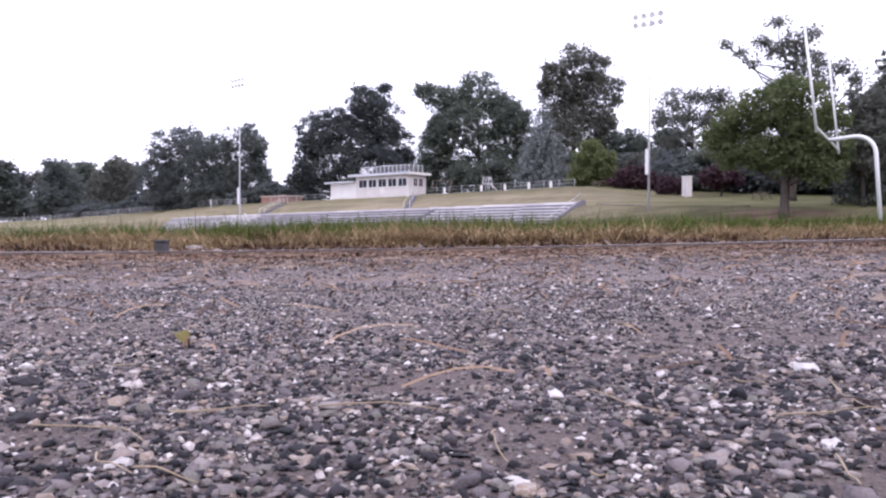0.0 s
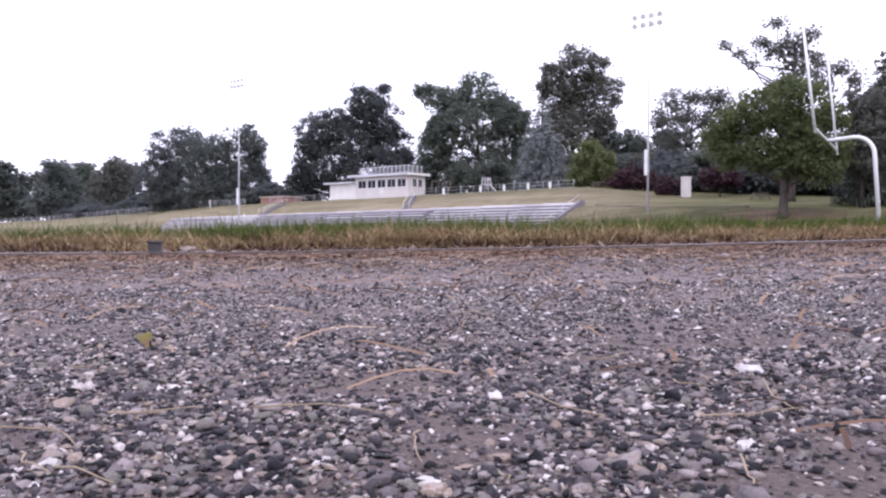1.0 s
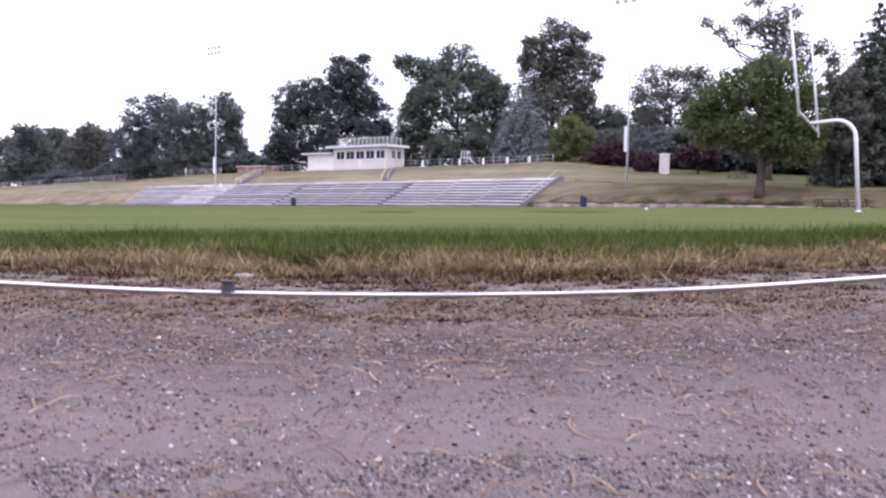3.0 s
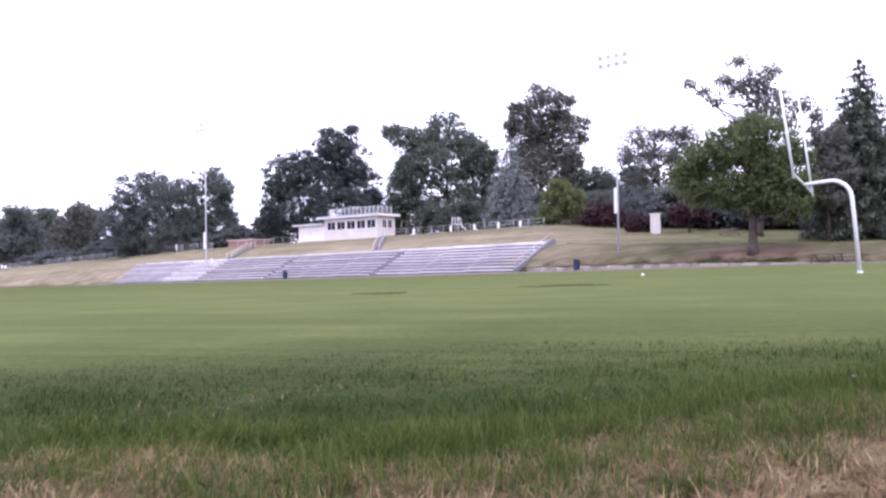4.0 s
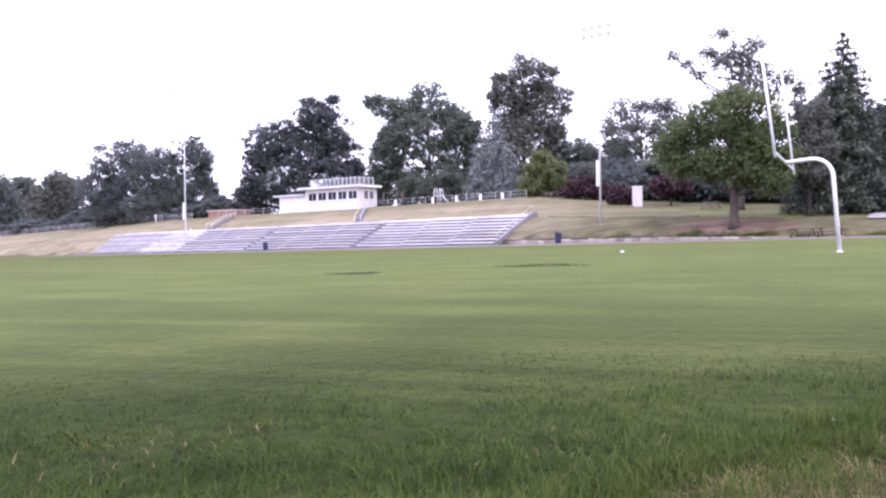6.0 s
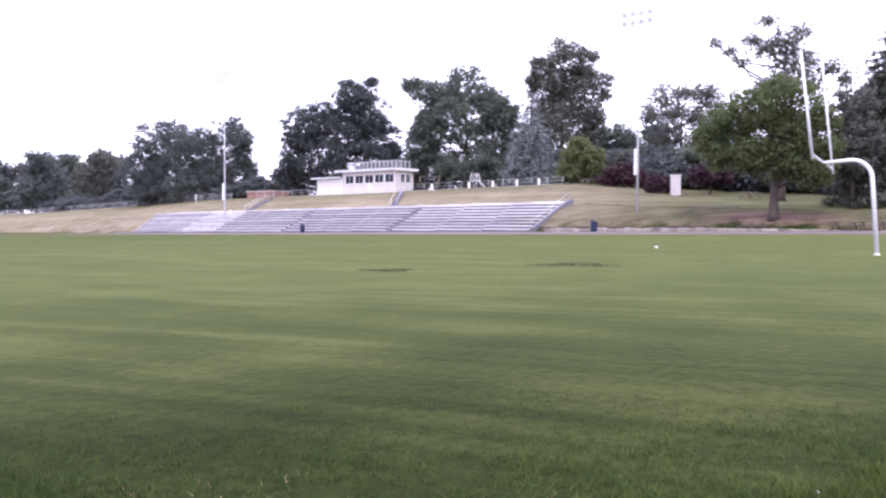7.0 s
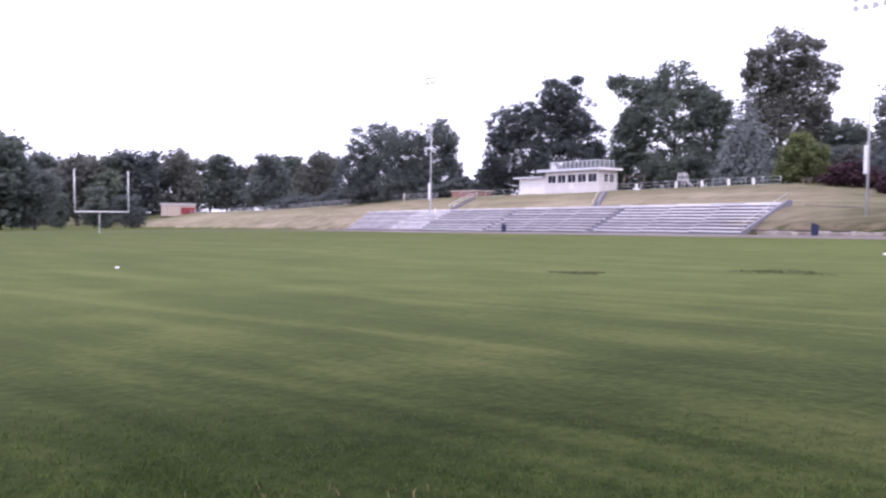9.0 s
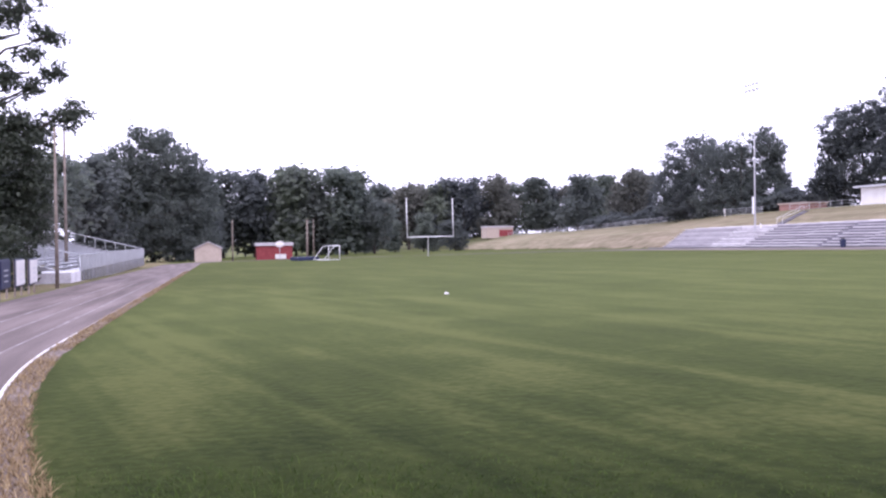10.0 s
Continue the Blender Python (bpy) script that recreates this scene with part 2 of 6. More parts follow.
def ground_material():
    """Mown lawn; bleached grass on the bank; litter under the trees."""
    m = bpy.data.materials.new("turf")
    m.use_nodes = True
    n, l = m.node_tree.nodes, m.node_tree.links
    b = n["Principled BSDF"]
    b.inputs["Roughness"].default_value, b.inputs["Specular IOR Level"].default_value = 0.95, 0.05
    b.inputs["Sheen Weight"].default_value, b.inputs["Sheen Roughness"].default_value = 0.26, 0.2
    b.inputs["Sheen Tint"].default_value = (0.74, 0.86, 0.3, 1)
    geo, sep = n.new("ShaderNodeNewGeometry"), n.new("ShaderNodeSeparateXYZ")
    l.new(geo.outputs["Position"], sep.inputs[0])

    def math_(op, a, b_=None, c=None, clamp=False):
        k = n.new("ShaderNodeMath")
        k.operation, k.use_clamp = op, clamp
        for i, v in enumerate((a, b_, c)):
            if v is not None:
                if isinstance(v, (int, float)):
                    k.inputs[i].default_value = v
                else:
                    l.new(v, k.inputs[i])
        return k.outputs[0]

    def tex(scale, detail=4, stretch=None, turn=0.0):
        t = n.new("ShaderNodeTexNoise")
        t.inputs["Scale"].default_value, t.inputs["Detail"].default_value = scale, detail
        v = geo.outputs["Position"]
        if stretch:
            mp = n.new("ShaderNodeMapping")
            mp.vector_type = "TEXTURE"
            mp.inputs["Scale"].default_value = [1 / k for k in stretch]
            mp.inputs["Rotation"].default_value = (0, 0, radians(turn))
            l.new(v, mp.inputs["Vector"])
            v = mp.outputs[0]
        l.new(v, t.inputs["Vector"])
        return t.outputs[0]

    def ramp(v, stops):
        r = n.new("ShaderNodeValToRGB")
        e = r.color_ramp.elements
        while len(e) < len(stops):
            e.new(0.5)
        for k, (at, c) in enumerate(stops):
            e[k].position, e[k].color = at, (*c, 1)
        l.new(v, r.inputs[0])
        return r.outputs[0]

    def blend(f, a, b_):
        k = n.new("ShaderNodeMix")
        k.data_type = "RGBA"
        l.new(f, k.inputs[0])
        l.new(a, k.inputs[6])
        l.new(b_, k.inputs[7])
        return k.outputs[2]

    wide, mid, fine = tex(0.06, 3), tex(0.5, 5), tex(9, 6)
    streak = math_("ADD", math_("MULTIPLY", tex(1.0, 3, (0.7, 0.06, 1)), 0.5), math_("MULTIPLY", tex(1.0, 3, (2.2, 0.05, 1), 15), 0.55))
    v = math_("ADD", math_("ADD", math_("MULTIPLY", wide, 0.18), math_("MULTIPLY", mid, 0.27)), math_("ADD", math_("MULTIPLY", fine, 0.2), math_("MULTIPLY", math_("ADD", math_("MULTIPLY", math_("SUBTRACT", streak, 0.5), 1.35), 0.5), 0.35)))
    lawn = ramp(v, [(0.4, (0.01, 0.0155, 0.0035)), (0.5, (0.025, 0.034, 0.008)), (0.59, (0.056, 0.062, 0.019))])
    bank = ramp(v, [(0.38, (0.1, 0.09, 0.058)), (0.49, (0.185, 0.155, 0.108)), (0.6, (0.285, 0.235, 0.175))])
    soil = ramp(v, [(0.38, (0.09, 0.055, 0.045)), (0.6, (0.24, 0.165, 0.135))])
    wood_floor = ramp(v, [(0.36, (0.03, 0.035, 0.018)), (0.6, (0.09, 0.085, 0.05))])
    x, y = sep.outputs[0], sep.outputs[1]
    wobble = math_("MULTIPLY", math_("SUBTRACT", mid, 0.5), 4)
    on_bank = math_("MULTIPLY", math_("ADD", math_("SUBTRACT", x, 44.2), wobble), 0.8, clamp=True)
    greener = math_("MAXIMUM", math_("MULTIPLY", math_("ADD", math_("SUBTRACT", x, 57), math_("MULTIPLY", wobble, 3)), 0.07, clamp=True), math_("MULTIPLY", math_("ADD", math_("SUBTRACT", 46, y), math_("MULTIPLY", wobble, 4)), 0.05, clamp=True))
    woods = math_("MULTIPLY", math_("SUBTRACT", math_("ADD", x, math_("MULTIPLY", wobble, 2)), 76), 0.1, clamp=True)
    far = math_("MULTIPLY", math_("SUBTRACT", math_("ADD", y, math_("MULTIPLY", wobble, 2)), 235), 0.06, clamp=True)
    bank = blend(math_("MULTIPLY", greener, 0.62), bank, lawn)
    # bare soil below the shade tree, and scuffed ground along the foot of the bank
    dx, dy = math_("DIVIDE", math_("SUBTRACT", x, 45.6), 2.6), math_("DIVIDE", math_("SUBTRACT", y, 15.5), 6.5)
    heap = math_("SUBTRACT", 1.15, math_("ADD", math_("ADD", math_("MULTIPLY", dx, dx), math_("MULTIPLY", dy, dy)), math_("MULTIPLY", wobble, 0.35)))
    foot = math_("MULTIPLY", math_("SUBTRACT", 45.6, math_("ADD", x, math_("MULTIPLY", wobble, 0.5))), 0.6)
    bank = blend(math_("MULTIPLY", math_("MAXIMUM", heap, foot, clamp=True), 0.85), bank, soil)
    c = blend(on_bank, lawn, bank)
    # worn ground outside the straight of the track
    outer = math_("MULTIPLY", math_("ADD", math_("SUBTRACT", -35.2, x), math_("MULTIPLY", wobble, 0.3)), 1.0, clamp=True)
    worn = math_("MULTIPLY", outer, math_("MULTIPLY", math_("SUBTRACT", y, 2), 0.2, clamp=True))
    c = blend(math_("MULTIPLY", worn, 0.75), c, soil)
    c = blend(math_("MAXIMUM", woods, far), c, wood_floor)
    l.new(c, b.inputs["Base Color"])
    bp = n.new("ShaderNodeBump")
    bp.inputs["Strength"].default_value, bp.inputs["Distance"].default_value = 0.2, 0.03
    l.new(fine, bp.inputs["Height"])
    l.new(bp.outputs[0], b.inputs["Normal"])
    return m


TURF = ground_material()


# ---- mesh helpers ----
def part(name, bm, material, parent=None, label=""):
    me = bpy.data.meshes.new(name)
    bm.to_mesh(me)
    bm.free()
    me.materials.append(material)
    ob = new(name, me)
    if parent:
        ob.parent = parent
    if label:
        ob["label"] = label
    return ob


def thing(name, at, label, category, group="", kind="", turn=0.0):
    ob = new(name)
    ob.matrix_world = pose(*at, 0, 0, turn)
    ob.empty_display_size = 0.2
    return tagged(ob, label, category, group, kind)


def box(bm, x0, x1, y0, y1, z0, z1, bevel=0.0):
    r = bmesh.ops.create_cube(bm, size=1, matrix=Matrix.Translation(((x0 + x1) / 2, (y0 + y1) / 2, (z0 + z1) / 2)) @ Matrix.Diagonal((x1 - x0, y1 - y0, z1 - z0, 1)))
    if bevel:
        es = list({e for v in r["verts"] for e in v.link_edges})
        bmesh.ops.bevel(bm, geom=es, offset=bevel, segments=1, affect="EDGES")
    return bm


def boxed(*a, **k):
    return box(bmesh.new(), *a, **k)


def tube(bm, points, radii, sides=8):
    """A swept tube through points."""
    pts = [Vector(p) for p in points]
    if isinstance(radii, (int, float)):
        radii = [radii] * len(pts)
    rings = []
    ref = None
    for i, p in enumerate(pts):
        d = (pts[min(i + 1, len(pts) - 1)] - pts[max(i - 1, 0)]).normalized()
        if ref is None:
            ref = d.orthogonal().normalized()
        ref = (ref - d * ref.dot(d)).normalized()
        w = d.cross(ref)
        rings.append([bm.verts.new(p + (ref * math.cos(a) + w * math.sin(a)) * radii[i]) for a in (2 * math.pi * k / sides for k in range(sides))])
    for a, b in zip(rings, rings[1:]):
        for k in range(sides):
            f = bm.faces.new((a[k], a[(k + 1) % sides], b[(k + 1) % sides], b[k]))
            f.smooth = True
    bm.faces.new(rings[0][::-1])
    bm.faces.new(rings[-1])
    return bm


def piped(points, radii, sides=8):
    return tube(bmesh.new(), points, radii, sides)


def mesh_from(name, verts, faces, material, smooth=False):
    me = bpy.data.meshes.new(name)
    me.from_pydata(verts, [], faces)
    me.materials.append(material)
    if smooth:
        me.polygons.foreach_set("use_smooth", [True] * len(me.polygons))
    me.update()
    return me


# ---- the ground ----
SLOPE_X, SLOPE_Y = 0.01144, -0.01142


def ramp1(v, table):
    xs, ys = zip(*table)
    return float(np.interp(v, xs, ys))


BANK = [(44.6, 0.0), (51, 3.0), (54, 3.5), (64, 5.75), (70, 6.15), (90, 6.4), (140, 7.5), (300, 10)]
BANK_RIGHT = [(44.0, 0.0), (44.6, 0.45), (46, 1.4), (48.5, 2.35), (55, 3.0), (63, 3.65), (80, 4.9), (140, 6), (300, 9)]


def bank(x, y):
    k = ramp1(y, [(30, 0), (47, 1)])
    left = ramp1(x, BANK) * ramp1(y, [(132, 1), (155, 0.9), (196, 0.79), (300, 0.75), (380, 0.45), (600, 0.1)])
    right = ramp1(x, BANK_RIGHT) * ramp1(y, [(-60, 0.15), (-20, 0.3), (0, 0.6), (18, 0.85), (28, 1)])
    return k * left + (1 - k) * right


def plane(x, y):
    return SLOPE_X * max(-150, min(x, 150)) + SLOPE_Y * max(-150, min(y, 250))


def ground_z(x, y):
    return plane(x, y) + bank(x, y)


def build_ground():
    xs = [-1800, -700, -300, -150, -100, -70] + list(np.arange(-50, 43, 3.0)) + [43.2, 43.8, 44.2, 44.7] + list(np.arange(45.5, 72, 1.0)) + list(np.arange(74, 110, 4.0)) + [120, 140, 180, 250, 400, 800, 1800]
    ys = [-1800, -700, -300, -150, -90, -60] + list(np.arange(-45, 160, 2.5)) + list(np.arange(162, 330, 8.0)) + [350, 420, 600, 1000, 1800]
    verts, faces, ny = [], [], len(ys)
    for x in xs:
        for y in ys:
            z = ground_z(x, y)
            if x > 45 and x < 110 and y < 300:
                z += 0.18 * (noise.noise(Vector((x * 0.35, y * 0.2, 3))))
            verts.append((x, y, z))
    for i in range(len(xs) - 1):
        for j in range(ny - 1):
            a = i * ny + j
            faces.append((a, a + ny, a + ny + 1, a + 1))
    ob = new("ground", mesh_from("ground", verts, faces, TURF, True))
    tagged(ob, "mown green sports field rising to a dry grassy bank", "ground", kind="structure")


build_ground()

# the inner kerb: a straight, a long easy bend, a tight corner and a flat end curve, bent to fit the camera's view
EDGE_X, STRAIGHT_END = -31.25, 4.1
ARCS = ((35.7, 0.0, 14.4), (230.0, 14.4, 15.6), (1.9, 15.6, 68.0), (74.1, 68.0, 90.0))
BEND_Y = 7.76


def kerb_centres():
    """Each arc's centre, radius, first and last angle, and where it starts along the kerb."""
    at, s, out = Vector((EDGE_X, BEND_Y, 0)), STRAIGHT_END, []
    for r, a, b in ARCS:
        a, b = radians(a), radians(b)
        c = at + Vector((math.cos(a), math.sin(a), 0)) * r
        out.append((c, r, a, b, s))
        at = c - Vector((math.cos(b), math.sin(b), 0)) * r
        s -= r * (b - a)
    return out, s


KERB_ARCS, BEND_END = kerb_centres()


def kerb_point(s, off):
    """A point s metres along the kerb (falling round the bend), and off metres to the track's side of it."""
    if s >= STRAIGHT_END:
        return Vector((EDGE_X - off, BEND_Y + s - STRAIGHT_END, 0))
    for c, r, a, b, s0 in KERB_ARCS:
        k = a + (s0 - s) / r
        if k <= b or b > 1.57:
            return c + Vector((-math.cos(k), -math.sin(k), 0)) * (r + off)


def kerb_line():
    ss = np.concatenate([np.arange(90, STRAIGHT_END, -6.0), np.arange(STRAIGHT_END, -9, -0.6), np.arange(-9, -13, -0.1), np.arange(-13, BEND_END, -0.8)])
    return np.array([kerb_point(float(s), 0.0)[:2] for s in ss])


LINE = kerb_line()


def inside(x, y):
    """How far points lie on the field's side of the kerb."""
    x, y = np.atleast_1d(x), np.atleast_1d(y)
    a, d = LINE[:-1], np.diff(LINE, axis=0)
    ln = np.hypot(d[:, 0], d[:, 1])
    best, sign = np.full(len(x), 1e9), np.ones(len(x))
    for k in range(len(a)):
        px, py = x - a[k, 0], y - a[k, 1]
        f = np.clip((px * d[k, 0] + py * d[k, 1]) / ln[k] ** 2, 0, 1)
        q = np.hypot(px - f * d[k, 0], py - f * d[k, 1])
        near = q < best
        best = np.where(near, q, best)
        sign = np.where(near, np.sign(d[k, 0] * py - d[k, 1] * px), sign)
    return best * sign


def on_ground(p, up=0.0):
    return Vector((p.x, p.y, ground_z(p.x, p.y) + up))


FAR_TURN = 107.7


def build_track():
    verts, faces, lanes = [], [], []
    ss = list(np.arange(BEND_END, -13, 0.8)) + list(np.arange(-13, -9, 0.2)) + list(np.arange(-9, 4.0, 0.8)) + list(np.arange(4.1, 94, 4.0)) + [STRAIGHT_END + FAR_TURN - 2 * BEND_Y]
    offs = [0.0, 0.6, 1.5, 2.8, 4.3]
    loop = [[kerb_point(s, o) for o in offs] for s in ss]
    other = [[Vector((-p.x + (0, 0, 1.0, 2.8, 7.0)[j], p.y, 0)) for j, p in enumerate(row)] for row in loop[::-1]]
    far_left = [[Vector((p.x, FAR_TURN - p.y, 0)) for p in row] for row in loop if row[0].y <= BEND_Y][::-1]
    far_right = [[Vector((-p.x + (0, 0, 1.0, 2.8, 7.0)[j], p.y, 0)) for j, p in enumerate(row)] for row in far_left[::-1]]
    for k, half in enumerate((loop, other, far_left, far_right)):
        base = len(verts)
        for row in half:
            verts += [tuple(on_ground(p, 0.004)) for p in row]
        run = 0.0
        for i, row in enumerate(half):
            if i:
                run += (row[2] - half[i - 1][2]).length
            lanes += [(offs[j] + 40 * k, run, 0.0) for j in range(len(offs))]
        n = len(offs)
        for i in range(len(half) - 1):
            for j in range(n - 1):
                a = base + i * n + j
                faces.append((a, a + n, a + n + 1, a + 1))
    ob = new("running_track", mesh_from("running_track", verts, faces, GRAVEL_BED, True))
    ob.data.attributes.new("lane", "FLOAT_VECTOR", "POINT").data.foreach_set("vector", np.array(lanes, dtype=np.float32).ravel())
    tagged(ob, "worn grey cinder running track curving round the field", "track", kind="structure")
    # bare earth between kerb and turf
    verts, faces = [], []
    ss = np.arange(-40, 100, 0.12)
    for s in ss:
        w = ramp1(s, [(-14, 1.0), (-12, 1.25), (-8.8, 1.15), (-7.4, 0.5), (-5.5, 0.36), (1, 0.38), (9, 0.3)]) * (1 + 0.28 * noise.noise(Vector((s * 1.3, 0, 5))) + 0.1 * noise.noise(Vector((s * 6, 0, 9))))
        for o in (-0.07, -0.07 - w * 0.5, -0.07 - w):
            verts.append(tuple(on_ground(kerb_point(float(s), o), 0.006 if o > -0.08 - w * 0.9 else -0.004)))
    for i in range(len(ss) - 1):
        for j in range(2):
            a = i * 3 + j
            faces.append((a, a + 1, a + 4, a + 3))
    ob = new("earth_verge", mesh_from("earth_verge", verts, faces, EARTH, True))
    tagged(ob, "strip of bare trodden earth inside the kerb", "earth", kind="structure")


build_track()


def build_kerb():
    kerb = thing("kerb", (0, 0, 0), "low white-painted kerb boards edging the cinder track", "kerb", kind="structure")
    k, s = 0, -36.8
    while s < 96:
        ln = 4.8 if s < 2 else 6.0
        n = 26
        lift = 0.0012 * math.sin(k * 2.3)
        bm, bt = bmesh.new(), bmesh.new()
        rows_, tops = [], []
        for q in range(n + 1):
            at = s + 0.005 + (ln - 0.01) * q / n
            z = 0.013 + lift
            rows_.append([bm.verts.new(on_ground(kerb_point(at, o), h)) for o, h in ((0.0, -0.02), (0.0, z + 0.0004), (-0.006, z + 0.0009), (-0.009, z - 0.004), (-0.062, z - 0.004))])
            tops.append([bt.verts.new(on_ground(kerb_point(at, o), h)) for o, h in ((-0.0075, z - 0.003), (-0.0085, z), (-0.035, z), (-0.06, z), (-0.0625, z - 0.0035))])
        for bmx, rr in ((bm, rows_), (bt, tops)):
            for a, b in zip(rr, rr[1:]):
                for j in range(5):
                    bmx.faces.new((a[j], a[(j + 1) % 5], b[(j + 1) % 5], b[j]))
            bmx.faces.new(rr[0][::-1])
            bmx.faces.new(rr[-1])
            bmesh.ops.recalc_face_normals(bmx, faces=bmx.faces)
        board = part("board", bm, KERB_SIDE, kerb)
        part("painted_top", bt, KERB_PAINT if s < 3 else KERB_WORN, board, "chipped white paint" if s < 3 else "bare weathered top")
        s += ln
        k += 1


build_kerb()


def build_lane_lines():
    """Worn lime lines along the lanes, broken where feet have scuffed them away."""
    for off, wide, start in ((0.62, 0.05, -5.5), (1.42, 0.045, -3.0), (2.2, 0.045, 0.0)):
        ss = np.arange(start, 34, 0.15)
        verts, faces = [], []
        for s in ss:
            w = wide * min(1.0, 0.25 + 0.25 * (s - start)) * (0.85 + 0.5 * noise.noise(Vector((s * 1.7, off * 9, 2))))
            wander = 0.025 * noise.noise(Vector((s * 0.4, off, 7)))
            verts += [tuple(on_ground(kerb_point(float(s), off + wander + k * w * 0.5), h)) for k, h in ((-1, 0.0045), (-0.8, 0.008), (0.8, 0.008), (1, 0.0045))]
        for i in range(len(ss) - 1):
            if noise.noise(Vector((ss[i] * 0.9, off * 5, 11))) > 0.55:
                continue
            for j in range(3):
                a = i * 4 + j
                faces.append((a, a + 1, a + 5, a + 4))
        ob = new("lane_line", mesh_from("lane_line", verts, faces, LANE_LIME, True))
        tagged(ob, "faded white lime lane line on the cinder track", "lane line", kind="structure")


build_lane_lines()


# ---- leaves and trees ----
def leaf_cloud(name, centres, radii, count, size, material, rng, droop=0.0, flat=1.0, up=0.3, spread=0.55):
    """Many small leaf sprays strewn loosely through clumps."""
    centres, radii = np.asarray(centres, float), np.asarray(radii, float)
    w = radii ** 2
    pick = rng.choice(len(centres), count, p=w / w.sum())
    d = rng.normal(size=(count, 3))
    p = centres[pick] + d * (spread * radii[pick])[:, None] * [1, 1, 0.75]
    n = 0.55 * d + 0.42 * rng.normal(size=(count, 3)) + [0, 0, up + 0.25]
    n /= np.linalg.norm(n, axis=1)[:, None]
    u = np.cross(n, rng.normal(size=(count, 3)))
    u /= np.linalg.norm(u, axis=1)[:, None]
    v = np.cross(n, u)
    s = size * (0.5 + 1.0 * rng.random(count) ** 1.4)[:, None]
    u, v = u * s, v * s * 0.66 * flat
    tri = np.stack([p + u - [0, 0, droop], p - u * 0.6 + v, p - u * 0.6 - v], 1).reshape(-1, 3)
    return fill_mesh(name, tri, np.arange(count * 3).reshape(-1, 3), material)


def fill_mesh(name, verts, faces, material):
    """A mesh of triangles from arrays."""
    me = bpy.data.meshes.new(name)
    me.vertices.add(len(verts))
    me.vertices.foreach_set("co", np.ascontiguousarray(verts, dtype=np.float32).ravel())
    me.loops.add(faces.size)
    me.loops.foreach_set("vertex_index", np.ascontiguousarray(faces, dtype=np.int32).ravel())
    me.polygons.add(len(faces))
    me.polygons.foreach_set("loop_start", np.arange(0, faces.size, 3, dtype=np.int32))
    me.materials.append(material)
    me.update(calc_edges=True)
    return me


def broadleaf(at, masses, label, material=LEAF, seed=1, count=30000, leaf=0.24, clump=0.75, open_=0.0, trunk=0.0, turn=None, group="trees on the bank", name="tree", category="tree", bole=0.0):
    """A broad tree: masses are (across, height, half width, half height) of the parts of its crown; with no turn given,
    across lies square to the camera's bearing. Each mass is a limb that forks into twigs, with clumps of leaf sprays at
    their ends. open_: how thin the crown is; bole: height of the bare trunk."""
    rng = np.random.default_rng(seed)
    # No turn: face the camera's spot, as the masses fit its view.
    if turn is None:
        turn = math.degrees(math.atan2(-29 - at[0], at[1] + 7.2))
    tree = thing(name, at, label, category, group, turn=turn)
    high = max(m[1] + m[3] for m in masses)
    r0 = trunk or max(0.12, 0.016 * high)
    mu = sum(m[0] * m[2] for m in masses) / sum(m[2] for m in masses)
    axis = lambda z: Vector((mu * (z / high) ** 2 + 0.012 * high * math.sin(2.6 * z / high + seed), 0.012 * high * math.sin(2.1 * z / high + 2 * seed), z))
    bm = bmesh.new()
    tube(bm, [axis(0) - Vector((0, 0, 0.4))] + [axis(0.85 * high * f) for f in (0.03, 0.15, 0.35, 0.55, 0.75, 0.95)], [r0 * k for k in (1.7, 1.2, 0.95, 0.8, 0.55, 0.35, 0.1)], 9)
    cs, rs = [], []
    for u, h, ru, rh in masses:
        ru, rh = 1.06 * ru + 0.15, 1.06 * rh + 0.15
        depth = 0.75 * ru
        v = rng.normal() * 0.3 * ru
        heart = Vector((u, v, h))
        z0 = max(bole, min(0.8 * high, h - 0.75 * abs(u - mu) - rh * 0.8), 0.08 * high)
        st = axis(z0)
        elbow = st.lerp(heart, 0.6) + Vector((0.04 * high * rng.normal(), 0.04 * high * rng.normal(), -0.02 * high))
        tube(bm, [st, elbow, heart], [r0 * 0.42, r0 * 0.26, r0 * 0.13], 5)
        n = max(9, int(15 * (ru * rh) ** 0.75 / clump ** 1.2 * (1 - 0.45 * open_)))
        for k in range(n):
            d = rng.normal(size=3)
            d /= np.linalg.norm(d)
            q = 1 - (0.55 if open_ < 0.3 else 0.8) * rng.random() ** 1.8
            wob = 1 + 0.22 * noise.noise(Vector(d) * 1.9 + Vector((u, h, seed)))
            c = heart + Vector((d[0] * (ru - 0.3 * clump), d[1] * depth, d[2] * (rh - 0.3 * clump))) * (q * wob)
            cs.append(tuple(c))
            rs.append(clump * (0.5 + 1.0 * rng.random() ** 1.5))
            if k % (12 if open_ < 0.3 else 4) == 0:
                tube(bm, [heart.lerp(elbow, 0.4), heart.lerp(c, 0.5) + Vector((0, 0, 0.1)), c], [r0 * 0.13, r0 * 0.09, 0.012], 3)
    # stray sprays that break the outline
    for k in range(int(len(cs) * 0.12)):
        c = Vector(cs[rng.integers(len(cs))])
        c += (c - Vector((mu, 0, 0.5 * high))).normalized() * clump * (0.6 + 0.9 * rng.random())
        cs.append(tuple(c))
        rs.append(clump * 0.4)
    part("trunk", bm, BARK, tree)
    crown = new("crown", leaf_cloud("crown", cs, rs, int(count * 0.72), leaf, material, rng))
    crown.parent = tree
    return tree


